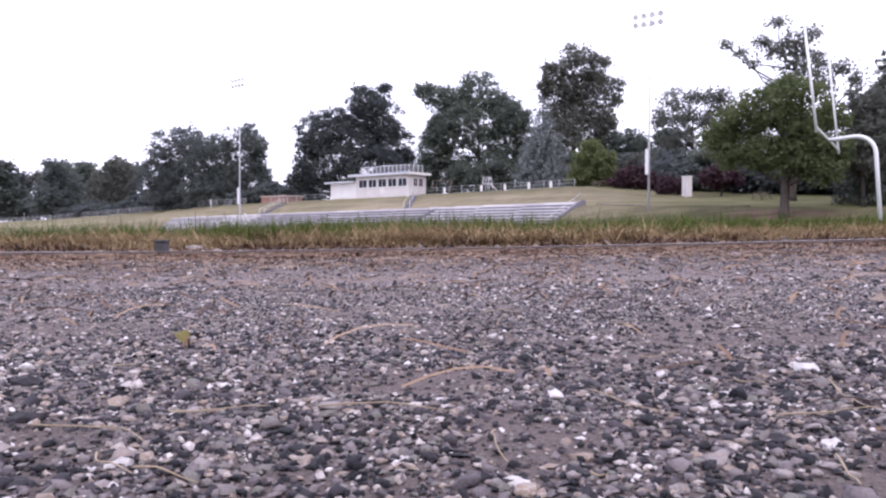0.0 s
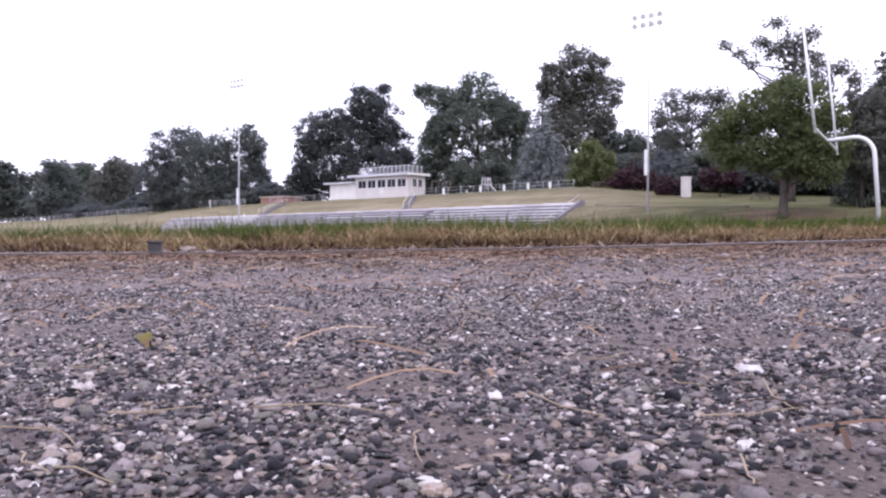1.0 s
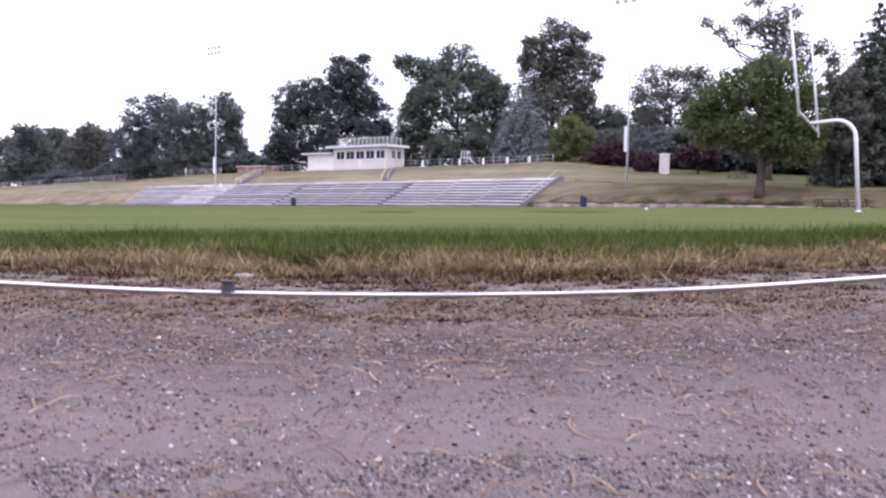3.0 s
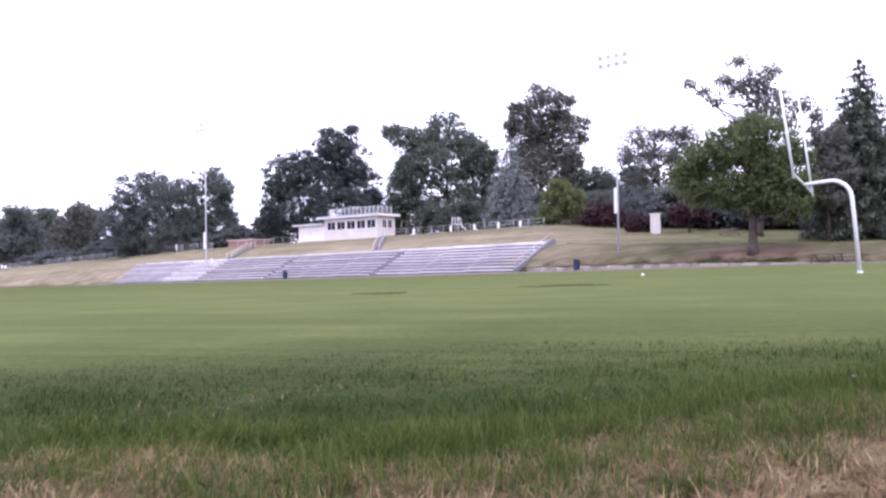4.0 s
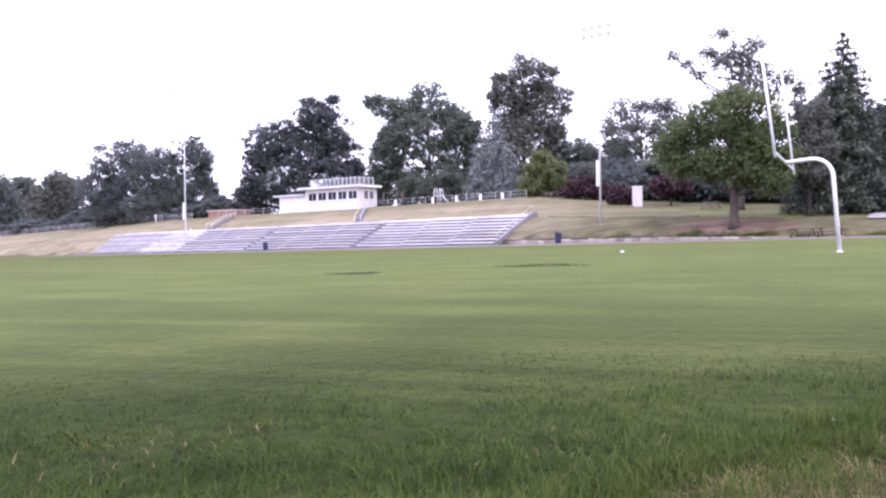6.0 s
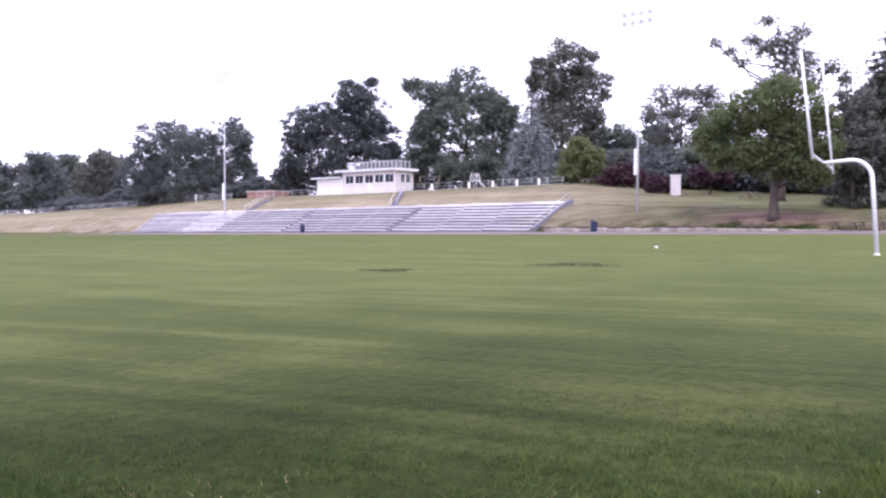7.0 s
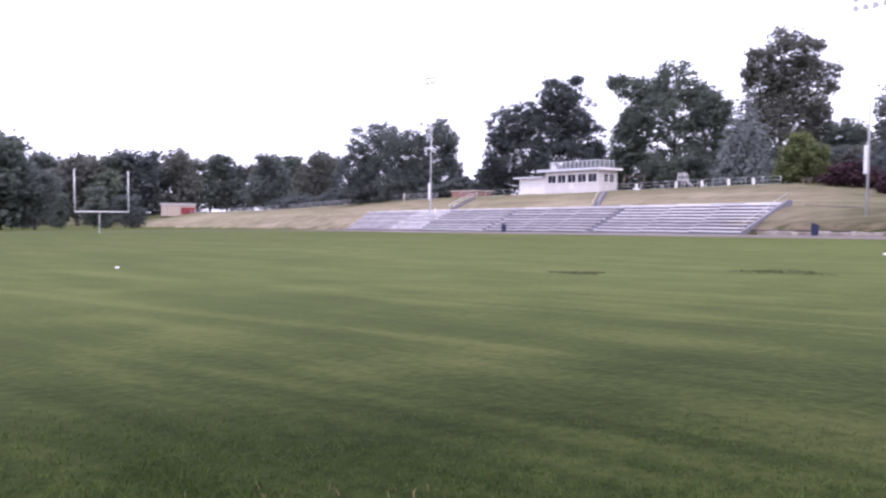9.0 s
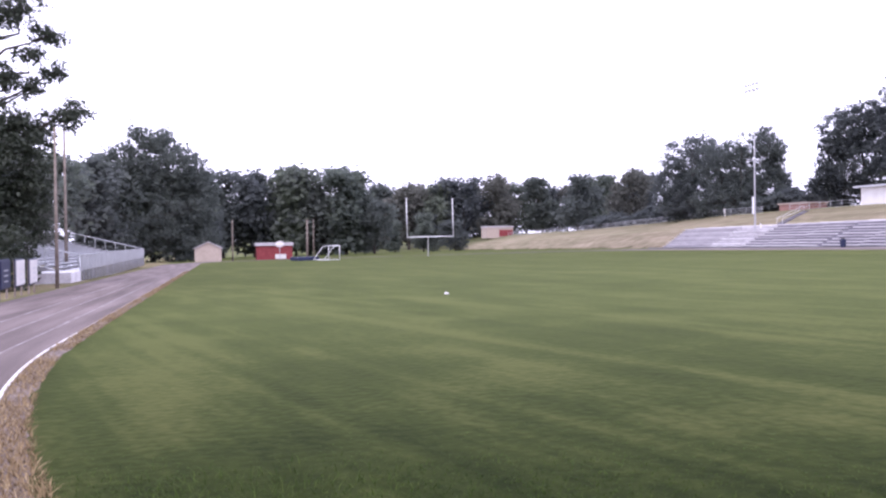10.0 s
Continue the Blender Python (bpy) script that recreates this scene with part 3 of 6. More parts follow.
def grown(rng, high, wide, low=0.1, top_bits=3):
    """Masses of a free-grown crown."""
    out = []
    for k in range(9):
        f = low + (0.86 - low) * (k + rng.random()) / 9
        env = math.sqrt(max(0.15, 1 - (1.5 * f - 0.55) ** 2))
        r = wide * (0.2 + 0.12 * rng.random()) * (0.6 + 0.4 * env)
        out.append(((2 * rng.random() - 1) * max(0.0, 0.5 * wide * env - 0.7 * r), f * high, r, min(0.8 * r, f * high, (1 - f) * high + 0.1)))
    for k in range(top_bits):
        r = wide * (0.09 + 0.07 * rng.random())
        out.append(((2 * rng.random() - 1) * 0.3 * wide, high * (0.84 + 0.14 * rng.random()) - r * 0.5, r, r * 0.7))
    return out


def conifer(at, height, width, label, material, seed=1, count=6000, leaf=0.34, clear=0.05, group="trees on the bank"):
    rng = np.random.default_rng(seed)
    count, leaf = int(count * 1.9), leaf * 0.75
    tree = thing("conifer", at, label, "conifer", group)
    part_bm = piped([(0, 0, -0.3), (0, 0, height * 0.5), (0, 0, height)], [0.02 * height, 0.012 * height, 0.02], 8)
    cs, rs = [], []
    tiers = 27
    for k in range(tiers):
        f = k / (tiers - 1)
        z = height * (clear + (0.97 - clear) * f)
        reach = 0.5 * width * (1 - f) ** 0.6 + 0.1
        m = max(4, int(11 * (1 - f) + 3))
        for j in range(m):
            a = 2 * math.pi * (j + rng.random()) / m
            q = reach * (0.75 + 0.35 * rng.random())
            tube(part_bm, [(0, 0, z), (q * math.cos(a), q * math.sin(a), z - 0.12 * q)], [0.05, 0.015], 4)
            for g in (0.35, 0.68, 0.98):
                cs.append((q * g * math.cos(a), q * g * math.sin(a), z - 0.12 * q * g * g))
                rs.append(max(0.22, reach * 0.27 * (1.15 - 0.45 * g)))
    part("trunk", part_bm, BARK, tree)
    crown = new("crown", leaf_cloud("crown", cs, rs, count, leaf, material, rng, droop=0.12, flat=0.5, spread=0.45))
    crown.parent = tree
    return tree


def g3(x, y):
    return (x, y, ground_z(x, y))


def stand(x, y, masses, label, **k):
    return broadleaf(g3(x, y), masses, label, **k)


def stand_conifer(x, y, top, width, label, **k):
    """top: height above the sloping plane of the field."""
    z = ground_z(x, y)
    return conifer((x, y, z), top + plane(x, y) - z, width, label, **k)


# Most crowns below are shaped mass by mass to fit the camera's view.
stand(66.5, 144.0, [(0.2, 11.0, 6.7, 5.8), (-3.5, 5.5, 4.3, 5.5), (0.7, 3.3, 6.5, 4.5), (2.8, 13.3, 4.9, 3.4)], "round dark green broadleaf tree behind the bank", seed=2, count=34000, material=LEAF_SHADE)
stand(68.6, 130.4, [(-3.4, 8.3, 5.9, 5.9), (2.4, 10.8, 4.6, 5.5), (5.0, 13.0, 2.7, 3.2), (3.5, 5.0, 4.4, 4.3), (-2.5, 2.6, 6.7, 3.7), (6.0, 8.9, 1.7, 3.5)], "broad dull green tree behind the light pole", seed=3, count=40000, material=LEAF_FAR_HAZED)
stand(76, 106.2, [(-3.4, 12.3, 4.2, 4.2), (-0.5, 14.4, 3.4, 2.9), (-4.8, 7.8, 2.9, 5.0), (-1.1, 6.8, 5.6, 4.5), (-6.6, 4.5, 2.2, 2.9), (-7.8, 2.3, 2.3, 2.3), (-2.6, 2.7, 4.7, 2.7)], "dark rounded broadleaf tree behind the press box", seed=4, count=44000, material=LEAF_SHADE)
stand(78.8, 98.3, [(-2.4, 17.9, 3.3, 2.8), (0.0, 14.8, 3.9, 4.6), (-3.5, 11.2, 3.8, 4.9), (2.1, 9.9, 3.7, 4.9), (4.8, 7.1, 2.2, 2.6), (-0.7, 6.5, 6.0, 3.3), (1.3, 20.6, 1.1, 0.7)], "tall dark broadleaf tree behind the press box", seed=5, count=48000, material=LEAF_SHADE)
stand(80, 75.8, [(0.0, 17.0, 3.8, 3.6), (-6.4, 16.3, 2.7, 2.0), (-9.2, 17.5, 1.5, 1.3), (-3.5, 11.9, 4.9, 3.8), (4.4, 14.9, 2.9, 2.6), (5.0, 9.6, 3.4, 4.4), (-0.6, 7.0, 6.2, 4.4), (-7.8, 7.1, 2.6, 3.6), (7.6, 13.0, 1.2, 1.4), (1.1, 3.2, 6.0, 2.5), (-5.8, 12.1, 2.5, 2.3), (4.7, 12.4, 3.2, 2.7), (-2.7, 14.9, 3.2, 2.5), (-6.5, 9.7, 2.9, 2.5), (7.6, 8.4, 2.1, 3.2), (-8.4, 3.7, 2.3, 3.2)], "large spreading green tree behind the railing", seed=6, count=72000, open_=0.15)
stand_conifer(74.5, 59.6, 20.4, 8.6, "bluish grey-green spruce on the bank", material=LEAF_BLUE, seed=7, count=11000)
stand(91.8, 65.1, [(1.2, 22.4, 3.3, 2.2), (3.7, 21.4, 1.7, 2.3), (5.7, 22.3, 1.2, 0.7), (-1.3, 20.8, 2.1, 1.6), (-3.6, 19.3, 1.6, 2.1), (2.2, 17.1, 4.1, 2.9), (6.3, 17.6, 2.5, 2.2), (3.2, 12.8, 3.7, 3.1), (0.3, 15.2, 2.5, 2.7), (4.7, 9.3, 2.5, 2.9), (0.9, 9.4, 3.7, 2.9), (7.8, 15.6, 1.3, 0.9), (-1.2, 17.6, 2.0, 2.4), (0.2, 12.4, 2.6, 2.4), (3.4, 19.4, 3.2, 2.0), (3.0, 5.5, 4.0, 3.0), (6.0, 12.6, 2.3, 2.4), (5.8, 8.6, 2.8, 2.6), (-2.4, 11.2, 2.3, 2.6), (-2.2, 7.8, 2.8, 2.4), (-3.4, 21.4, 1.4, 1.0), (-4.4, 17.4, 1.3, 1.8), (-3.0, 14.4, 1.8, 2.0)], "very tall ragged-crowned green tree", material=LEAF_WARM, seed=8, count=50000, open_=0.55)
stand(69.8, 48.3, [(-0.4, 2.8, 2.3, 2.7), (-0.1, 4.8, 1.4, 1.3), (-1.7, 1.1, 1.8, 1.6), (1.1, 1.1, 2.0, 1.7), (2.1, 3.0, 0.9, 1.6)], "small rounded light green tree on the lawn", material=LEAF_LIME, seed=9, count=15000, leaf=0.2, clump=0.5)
stand(78.1, 60.2, [(-1.0, 3.5, 3.7, 2.8), (-3.2, 4.8, 1.9, 1.9), (1.6, 3.8, 2.0, 2.4)], "low dull green tree below the spruce", material=LEAF_FAR_HAZED, seed=31, count=16000, clump=0.6)
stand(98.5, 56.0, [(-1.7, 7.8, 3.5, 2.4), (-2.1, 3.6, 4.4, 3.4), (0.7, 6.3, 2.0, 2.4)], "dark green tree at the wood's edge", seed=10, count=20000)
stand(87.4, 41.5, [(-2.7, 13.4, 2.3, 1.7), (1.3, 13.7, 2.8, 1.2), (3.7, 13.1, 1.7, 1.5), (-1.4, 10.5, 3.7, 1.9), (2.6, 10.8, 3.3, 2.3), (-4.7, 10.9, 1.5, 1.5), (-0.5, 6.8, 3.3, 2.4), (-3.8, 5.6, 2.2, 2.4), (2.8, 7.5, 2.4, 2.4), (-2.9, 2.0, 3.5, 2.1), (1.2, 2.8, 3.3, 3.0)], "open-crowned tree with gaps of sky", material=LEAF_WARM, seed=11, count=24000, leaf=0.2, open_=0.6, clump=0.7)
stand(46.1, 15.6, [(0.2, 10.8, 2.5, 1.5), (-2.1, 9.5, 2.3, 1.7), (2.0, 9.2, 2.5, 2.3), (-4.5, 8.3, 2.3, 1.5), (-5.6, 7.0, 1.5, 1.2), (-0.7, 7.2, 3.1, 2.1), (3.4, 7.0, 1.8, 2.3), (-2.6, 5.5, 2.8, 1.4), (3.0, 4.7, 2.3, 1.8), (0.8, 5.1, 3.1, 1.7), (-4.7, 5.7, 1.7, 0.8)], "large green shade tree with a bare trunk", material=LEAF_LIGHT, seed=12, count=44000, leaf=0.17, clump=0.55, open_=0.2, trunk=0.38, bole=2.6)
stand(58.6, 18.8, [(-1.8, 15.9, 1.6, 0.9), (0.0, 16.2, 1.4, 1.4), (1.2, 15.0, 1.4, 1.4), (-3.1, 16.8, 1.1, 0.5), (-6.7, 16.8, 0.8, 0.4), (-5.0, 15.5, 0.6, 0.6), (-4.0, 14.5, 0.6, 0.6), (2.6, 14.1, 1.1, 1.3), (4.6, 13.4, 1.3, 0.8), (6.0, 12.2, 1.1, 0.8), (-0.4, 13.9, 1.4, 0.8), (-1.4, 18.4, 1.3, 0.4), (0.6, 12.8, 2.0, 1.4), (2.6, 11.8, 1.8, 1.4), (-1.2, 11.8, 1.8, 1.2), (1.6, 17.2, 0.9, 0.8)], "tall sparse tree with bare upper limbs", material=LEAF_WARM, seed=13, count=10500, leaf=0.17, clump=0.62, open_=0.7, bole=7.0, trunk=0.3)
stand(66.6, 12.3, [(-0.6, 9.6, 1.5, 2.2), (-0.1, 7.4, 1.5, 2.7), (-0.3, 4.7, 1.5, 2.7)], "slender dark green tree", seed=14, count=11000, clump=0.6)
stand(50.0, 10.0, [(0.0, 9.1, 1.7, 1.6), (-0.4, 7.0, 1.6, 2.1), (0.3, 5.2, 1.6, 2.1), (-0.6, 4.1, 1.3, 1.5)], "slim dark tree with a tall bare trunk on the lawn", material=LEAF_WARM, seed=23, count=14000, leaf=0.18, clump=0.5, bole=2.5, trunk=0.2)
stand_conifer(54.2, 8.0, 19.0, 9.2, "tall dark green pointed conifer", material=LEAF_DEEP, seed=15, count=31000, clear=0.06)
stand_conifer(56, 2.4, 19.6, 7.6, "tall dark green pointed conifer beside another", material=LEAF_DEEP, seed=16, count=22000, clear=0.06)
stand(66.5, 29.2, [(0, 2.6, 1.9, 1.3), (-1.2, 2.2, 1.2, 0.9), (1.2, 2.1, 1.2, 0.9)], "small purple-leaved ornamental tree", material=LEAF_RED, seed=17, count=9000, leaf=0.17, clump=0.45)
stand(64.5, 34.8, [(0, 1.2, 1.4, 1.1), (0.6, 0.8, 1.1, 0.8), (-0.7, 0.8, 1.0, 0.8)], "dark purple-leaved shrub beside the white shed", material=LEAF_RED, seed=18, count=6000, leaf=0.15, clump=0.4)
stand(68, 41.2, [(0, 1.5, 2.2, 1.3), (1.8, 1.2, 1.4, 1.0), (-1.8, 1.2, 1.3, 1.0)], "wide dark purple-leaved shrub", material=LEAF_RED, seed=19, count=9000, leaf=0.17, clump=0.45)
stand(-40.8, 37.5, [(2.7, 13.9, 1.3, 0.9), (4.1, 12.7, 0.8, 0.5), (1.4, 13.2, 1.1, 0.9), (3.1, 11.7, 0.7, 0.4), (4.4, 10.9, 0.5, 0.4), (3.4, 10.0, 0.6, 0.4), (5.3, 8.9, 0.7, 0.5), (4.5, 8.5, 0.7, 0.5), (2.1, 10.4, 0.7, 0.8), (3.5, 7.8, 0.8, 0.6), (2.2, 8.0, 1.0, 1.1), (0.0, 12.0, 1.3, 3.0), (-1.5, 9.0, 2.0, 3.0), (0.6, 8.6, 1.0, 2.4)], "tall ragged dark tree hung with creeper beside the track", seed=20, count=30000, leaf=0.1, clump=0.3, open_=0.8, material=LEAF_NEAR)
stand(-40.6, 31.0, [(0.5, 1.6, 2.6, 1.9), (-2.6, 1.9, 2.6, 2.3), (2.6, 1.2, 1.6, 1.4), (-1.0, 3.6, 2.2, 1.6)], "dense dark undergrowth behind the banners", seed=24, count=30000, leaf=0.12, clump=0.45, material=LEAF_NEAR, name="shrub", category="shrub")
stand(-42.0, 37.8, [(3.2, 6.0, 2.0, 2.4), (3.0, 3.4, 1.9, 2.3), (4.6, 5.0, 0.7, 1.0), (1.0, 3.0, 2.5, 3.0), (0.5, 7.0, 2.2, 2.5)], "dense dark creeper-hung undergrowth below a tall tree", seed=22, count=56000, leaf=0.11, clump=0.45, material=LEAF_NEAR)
stand(-39.5, 136, [(0.0, 16.1, 6.5, 4.5), (-4.4, 14.2, 4.9, 4.5), (3.9, 14.3, 5.4, 4.3), (-8.7, 11.1, 2.8, 4.5), (-2.3, 7.7, 10.9, 5.7), (7.5, 9.6, 3.6, 5.5), (0.3, 20.2, 3.5, 2.0), (-7.4, 8.6, 3.8, 5.7), (3.0, 4.0, 8.0, 4.0)], "large rounded tree behind the bleachers", seed=21, count=52000, leaf=0.3, clump=0.95, material=LEAF_FAR_HAZED)


def woods():
    """The belt of trees that closes the far end and stands behind the bank."""
    rng = np.random.default_rng(77)
    # across, along, top above the field
    spots = [(-28.2, 185, 20), (-20.8, 183, 19.8), (-14.6, 181, 21.8), (-7.3, 179, 20.7), (-1.1, 177.5, 20.3), (5, 176, 15), (37, 282, 26), (46.7, 279.5, 25), (56.6, 277, 29), (68.4, 274, 28.5), (84.4, 270, 28.7), (100, 265, 27), (116, 261, 29), (92, 240, 26), (78, 225, 24), (88, 205, 23), (76, 188, 22), (84, 175, 21)]
    spots += [(-38 + 8.5 * k + 2 * rng.random(), 196 - 2.0 * k + 3 * rng.random(), 14.5 + 3 * rng.random()) for k in range(5)]
    spots += [(70, 158, 13.5), (76, 150, 13), (79, 141, 15), (96, 100, 15)]
    spots += [(-46, 30, 13), (-47, 42, 14), (-47, 54, 14), (-48, 66, 14), (-49, 78, 14), (-49, 90, 15)]
    spots += [(-46, 122, 16), (-42, 138, 16), (-38, 155, 16.5), (-33, 170, 17)]
    spots += [(82 + 8 * rng.random(), 162 - 7.0 * k, 14 + 3.5 * rng.random()) for k in range(4)]
    spots += [(94 + 12 * rng.random(), 94 - 11.0 * k, 14 + 4 * rng.random()) for k in range(10)]
    spots += [(76 + 9 * rng.random(), 22 - 4.6 * k, 12 + 4 * rng.random()) for k in range(9)]
    spots += [(2 + 8.2 * k + 4 * rng.random(), 312 - 2.0 * k, 22.5 + 5.5 * rng.random()) for k in range(15)]
    spots += [(8 + 8.0 * k, 205 - 1.0 * k + 3 * rng.random(), 9 + 2.5 * rng.random()) for k in range(4)]
    # low growth that fills the wood's edge behind the fence
    spots += [(75 + 5 * rng.random(), 150 - 4.2 * k, (9.6 if k < 5 or k > 11 else 7.6) + 1.8 * rng.random()) for k in range(16)]
    spots += [(76 + 6 * rng.random(), 90 - 3.6 * k, 9.8 + 2.5 * rng.random()) for k in range(13)]
    spots += [(74 + 6 * rng.random(), 42 - 3.8 * k, 8.5 + 2.5 * rng.random()) for k in range(12)]
    kinds = []
    for k in range(7):
        wide = (13, 11, 9, 14, 10, 12, 12)[k]
        t = broadleaf(g3(*spots[k][:2]), grown(rng, 16, wide, 0.1, (3, 5, 2, 3, 6, 2, 4)[k]), "green woodland tree in a dense belt", material=(LEAF_FAR_HAZED, LEAF_BELT_HAZED, LEAF_FAR_HAZED, LEAF_BELT_HAZED, LEAF, LEAF_FAR_HAZED, LEAF_WARM)[k], seed=40 + k, count=5900, leaf=0.46, clump=1.0, open_=(0, 0, 0, 0, 0.3, 0, 0.2)[k], turn=60 * k, group="belt of woodland trees")
        kinds.append(t)
    for k, (x, y, top) in enumerate(spots):
        z = ground_z(x, y)
        if y > 170 and k >= 5:
            top *= 0.93
        s = (top + plane(x, y) - z) / 16
        wide = (1.35 if s < 0.45 else 1.0) + 0.3 * rng.random()
        c = kinds[k] if k < 7 else copy_thing(kinds[(k * 3) % 7], pose(x, y, z, 0, 0, 67 * k))
        c.scale = (s * wide, s * wide, s)


woods()


def thicket():
    """Low bushes that close the foot of the wood along the crest of the bank."""
    first = stand(71.5, 112.0, [(0.0, 1.2, 2.6, 1.3), (-2.4, 0.9, 1.8, 1.1), (2.3, 1.1, 1.9, 1.2), (0.8, 2.2, 1.5, 0.9)], "dense dark bush at the foot of the wood", material=LEAF_SHADE, seed=61, count=6500, leaf=0.3, clump=0.6, group="bushes along the fence", name="bush", category="bush")
    rng = random.Random(9)
    for k in range(13):
        y = 118 + 6.2 * k
        x = 70.5 + 2.5 * rng.random() - 0.03 * (y - 118)
        c = copy_thing(first, pose(x, y, ground_z(x, y), 0, 0, rng.uniform(0, 360)))
        c.scale = (1.15 + 0.3 * rng.random(),) * 2 + (0.8 + 0.5 * rng.random(),)
    for k in range(11):
        x, y = 75.5 + 2.5 * rng.random(), 40 - 4.4 * k
        c = copy_thing(first, pose(x, y, ground_z(x, y), 0, 0, rng.uniform(0, 360)))
        c.scale = (1.2 + 0.3 * rng.random(),) * 2 + (1.2 + 0.5 * rng.random(),)


thicket()


# ---- the concrete grandstand ----
def build_stand():
    st = thing("grandstand", (0, 0, 0), "weathered grey concrete terraces built into the grassy bank", "grandstand")
    rows_, x0, deep, rise = 9, 44.0, 0.78, 0.35
    sections = [(39.7, 59.6, CONCRETE), (61.0, 79.4, CONCRETE), (80.6, 96.0, CONCRETE), (96.2, 104.5, CONCRETE_PALE), (104.7, 117.5, CONCRETE)]
    for y0, y1, m in sections:
        n = 3
        for k in range(rows_):
            z = k * rise
            slant = 0.42 * k if y0 > 104 else 0.0
            bm, seat = bmesh.new(), bmesh.new()
            ys = np.linspace(y0, y1 + slant, n + 1)
            xa, xb = x0 + k * deep, x0 + (k + 1) * deep
            for a, b in zip(ys, ys[1:]):
                p = plane((xa + xb) / 2, (a + b) / 2)
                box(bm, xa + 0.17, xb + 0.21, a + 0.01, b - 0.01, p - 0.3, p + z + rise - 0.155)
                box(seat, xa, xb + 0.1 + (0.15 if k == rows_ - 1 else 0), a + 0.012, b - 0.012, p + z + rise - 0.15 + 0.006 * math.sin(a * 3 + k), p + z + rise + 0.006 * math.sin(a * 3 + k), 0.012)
            # The dark tone paints the shade under the overhanging terrace edges.
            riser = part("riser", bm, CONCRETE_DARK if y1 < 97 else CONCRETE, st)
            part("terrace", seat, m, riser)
    # aisle steps between the sections
    for y0, y1 in ((59.62, 60.98), (79.42, 80.58)):
        for k in range(rows_ * 2):
            p = plane(47, y0)
            xa = x0 + k * deep / 2
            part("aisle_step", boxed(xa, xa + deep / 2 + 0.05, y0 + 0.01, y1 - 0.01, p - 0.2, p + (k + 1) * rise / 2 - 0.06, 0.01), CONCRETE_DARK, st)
    # the end walls
    p = plane(47, 39)
    for y0, y1, drop, m in ((39.36, 39.68, 0.0, CONCRETE_DARK), (38.05, 38.35, 0.8, CONCRETE_DARK)):
        bm = bmesh.new()
        poly = [(43.6, -0.3), (43.6, 0.35), (51.3, 3.55), (52.2, 3.55), (52.2, -0.3)]
        va = [bm.verts.new((x, y0, p + (z - drop if z > 0 else z))) for x, z in poly]
        vb = [bm.verts.new((x, y1, p + (z - drop if z > 0 else z))) for x, z in poly]
        bm.faces.new(va), bm.faces.new(vb[::-1])
        for i in range(5):
            bm.faces.new((va[i], vb[i], vb[(i + 1) % 5], va[(i + 1) % 5]))
        bmesh.ops.recalc_face_normals(bm, faces=bm.faces)
        part("end_wall", bm, m, st)
    for k in range(18):
        xa = x0 + k * 0.42
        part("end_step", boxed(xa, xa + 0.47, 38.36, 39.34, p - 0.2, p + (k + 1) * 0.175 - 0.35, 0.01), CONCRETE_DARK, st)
    rail = part("handrail", piped([(43.7, 39.5, p + 0.3), (43.7, 39.5, p + 1.1), (51.4, 39.5, p + 4.3), (51.4, 39.5, p + 3.4)], 0.03, 8), GALV, st, "pale pipe handrail")
    for k in (2,):
        x = 43.7 + 7.7 * k / 4
        part("baluster", piped([(x, 39.5, p + 0.2 + 3.2 * (k / 4)), (x, 39.5, p + 1.1 + 3.2 * k / 4)], 0.03, 6), METAL_WHITE, rail)
    for y in np.arange(40, 117.5, 4.3):
        q = plane(43.8, y)
        part("front_kerb", boxed(43.62, 43.98, y, y + 4.27, q - 0.3, q + 0.1, 0.02), CONCRETE_DARK, st)
    for y in np.arange(39.8, 119, 4.4):
        q = plane(51.3, y) + 3.15
        part("coping", boxed(51.05, 51.55, y, y + 4.36, q - 0.3, q + 0.12, 0.03), CONCRETE, st, "weathered concrete coping")


def build_low_wall():
    w = thing("retaining_wall", (0, 0, 0), "low tumbled wall of pale rough stones under a dark timber at the foot of the bank", "wall", kind="structure")
    rng = random.Random(5)
    y = 38.0
    while y > 7:
        ln = 0.45 + 0.6 * rng.random()
        p = plane(44, y)
        h = ramp1(y, [(9, 0.1), (15, 0.2), (22, 0.34), (38, 0.36)]) * (0.8 + 0.35 * rng.random())
        bm = boxed(43.55 + 0.1 * rng.random(), 44.35, y - ln + 0.015, y - 0.015, p - 0.08, p + h, 0.04)
        for v in bm.verts:
            v.co += Vector((rng.uniform(-1, 1), rng.uniform(-1, 1) * 0.4, rng.uniform(-1, 1))) * 0.03
        part("stone", bm, WALL_STONE, w)
        y -= ln
    for k in range(9):
        a, b = 39.0 - 2.6 * k, 39.0 - 2.6 * (k + 1) + 0.05
        if k in (4, 7):
            continue
        za, zb = plane(44, a) + 0.42, plane(44, b) + 0.42
        part("timber", piped([(44.2, a, za), (44.2, b, zb)], 0.11, 4), WOOD_DARK, w, "dark weathered timber")


WALL_STONE = mat("rough_stone", [(0.25, (0.12, 0.1, 0.09)), (0.5, (0.3, 0.26, 0.23)), (0.75, (0.5, 0.45, 0.41))], 1.2, 14, 0.9, bump=0.5, bump_size=0.02, vary=0.25)
WOOD_DARK = mat("dark_timber", two((0.045, 0.038, 0.035), (0.11, 0.09, 0.08)), 3, 30, 0.9, bump=0.3)


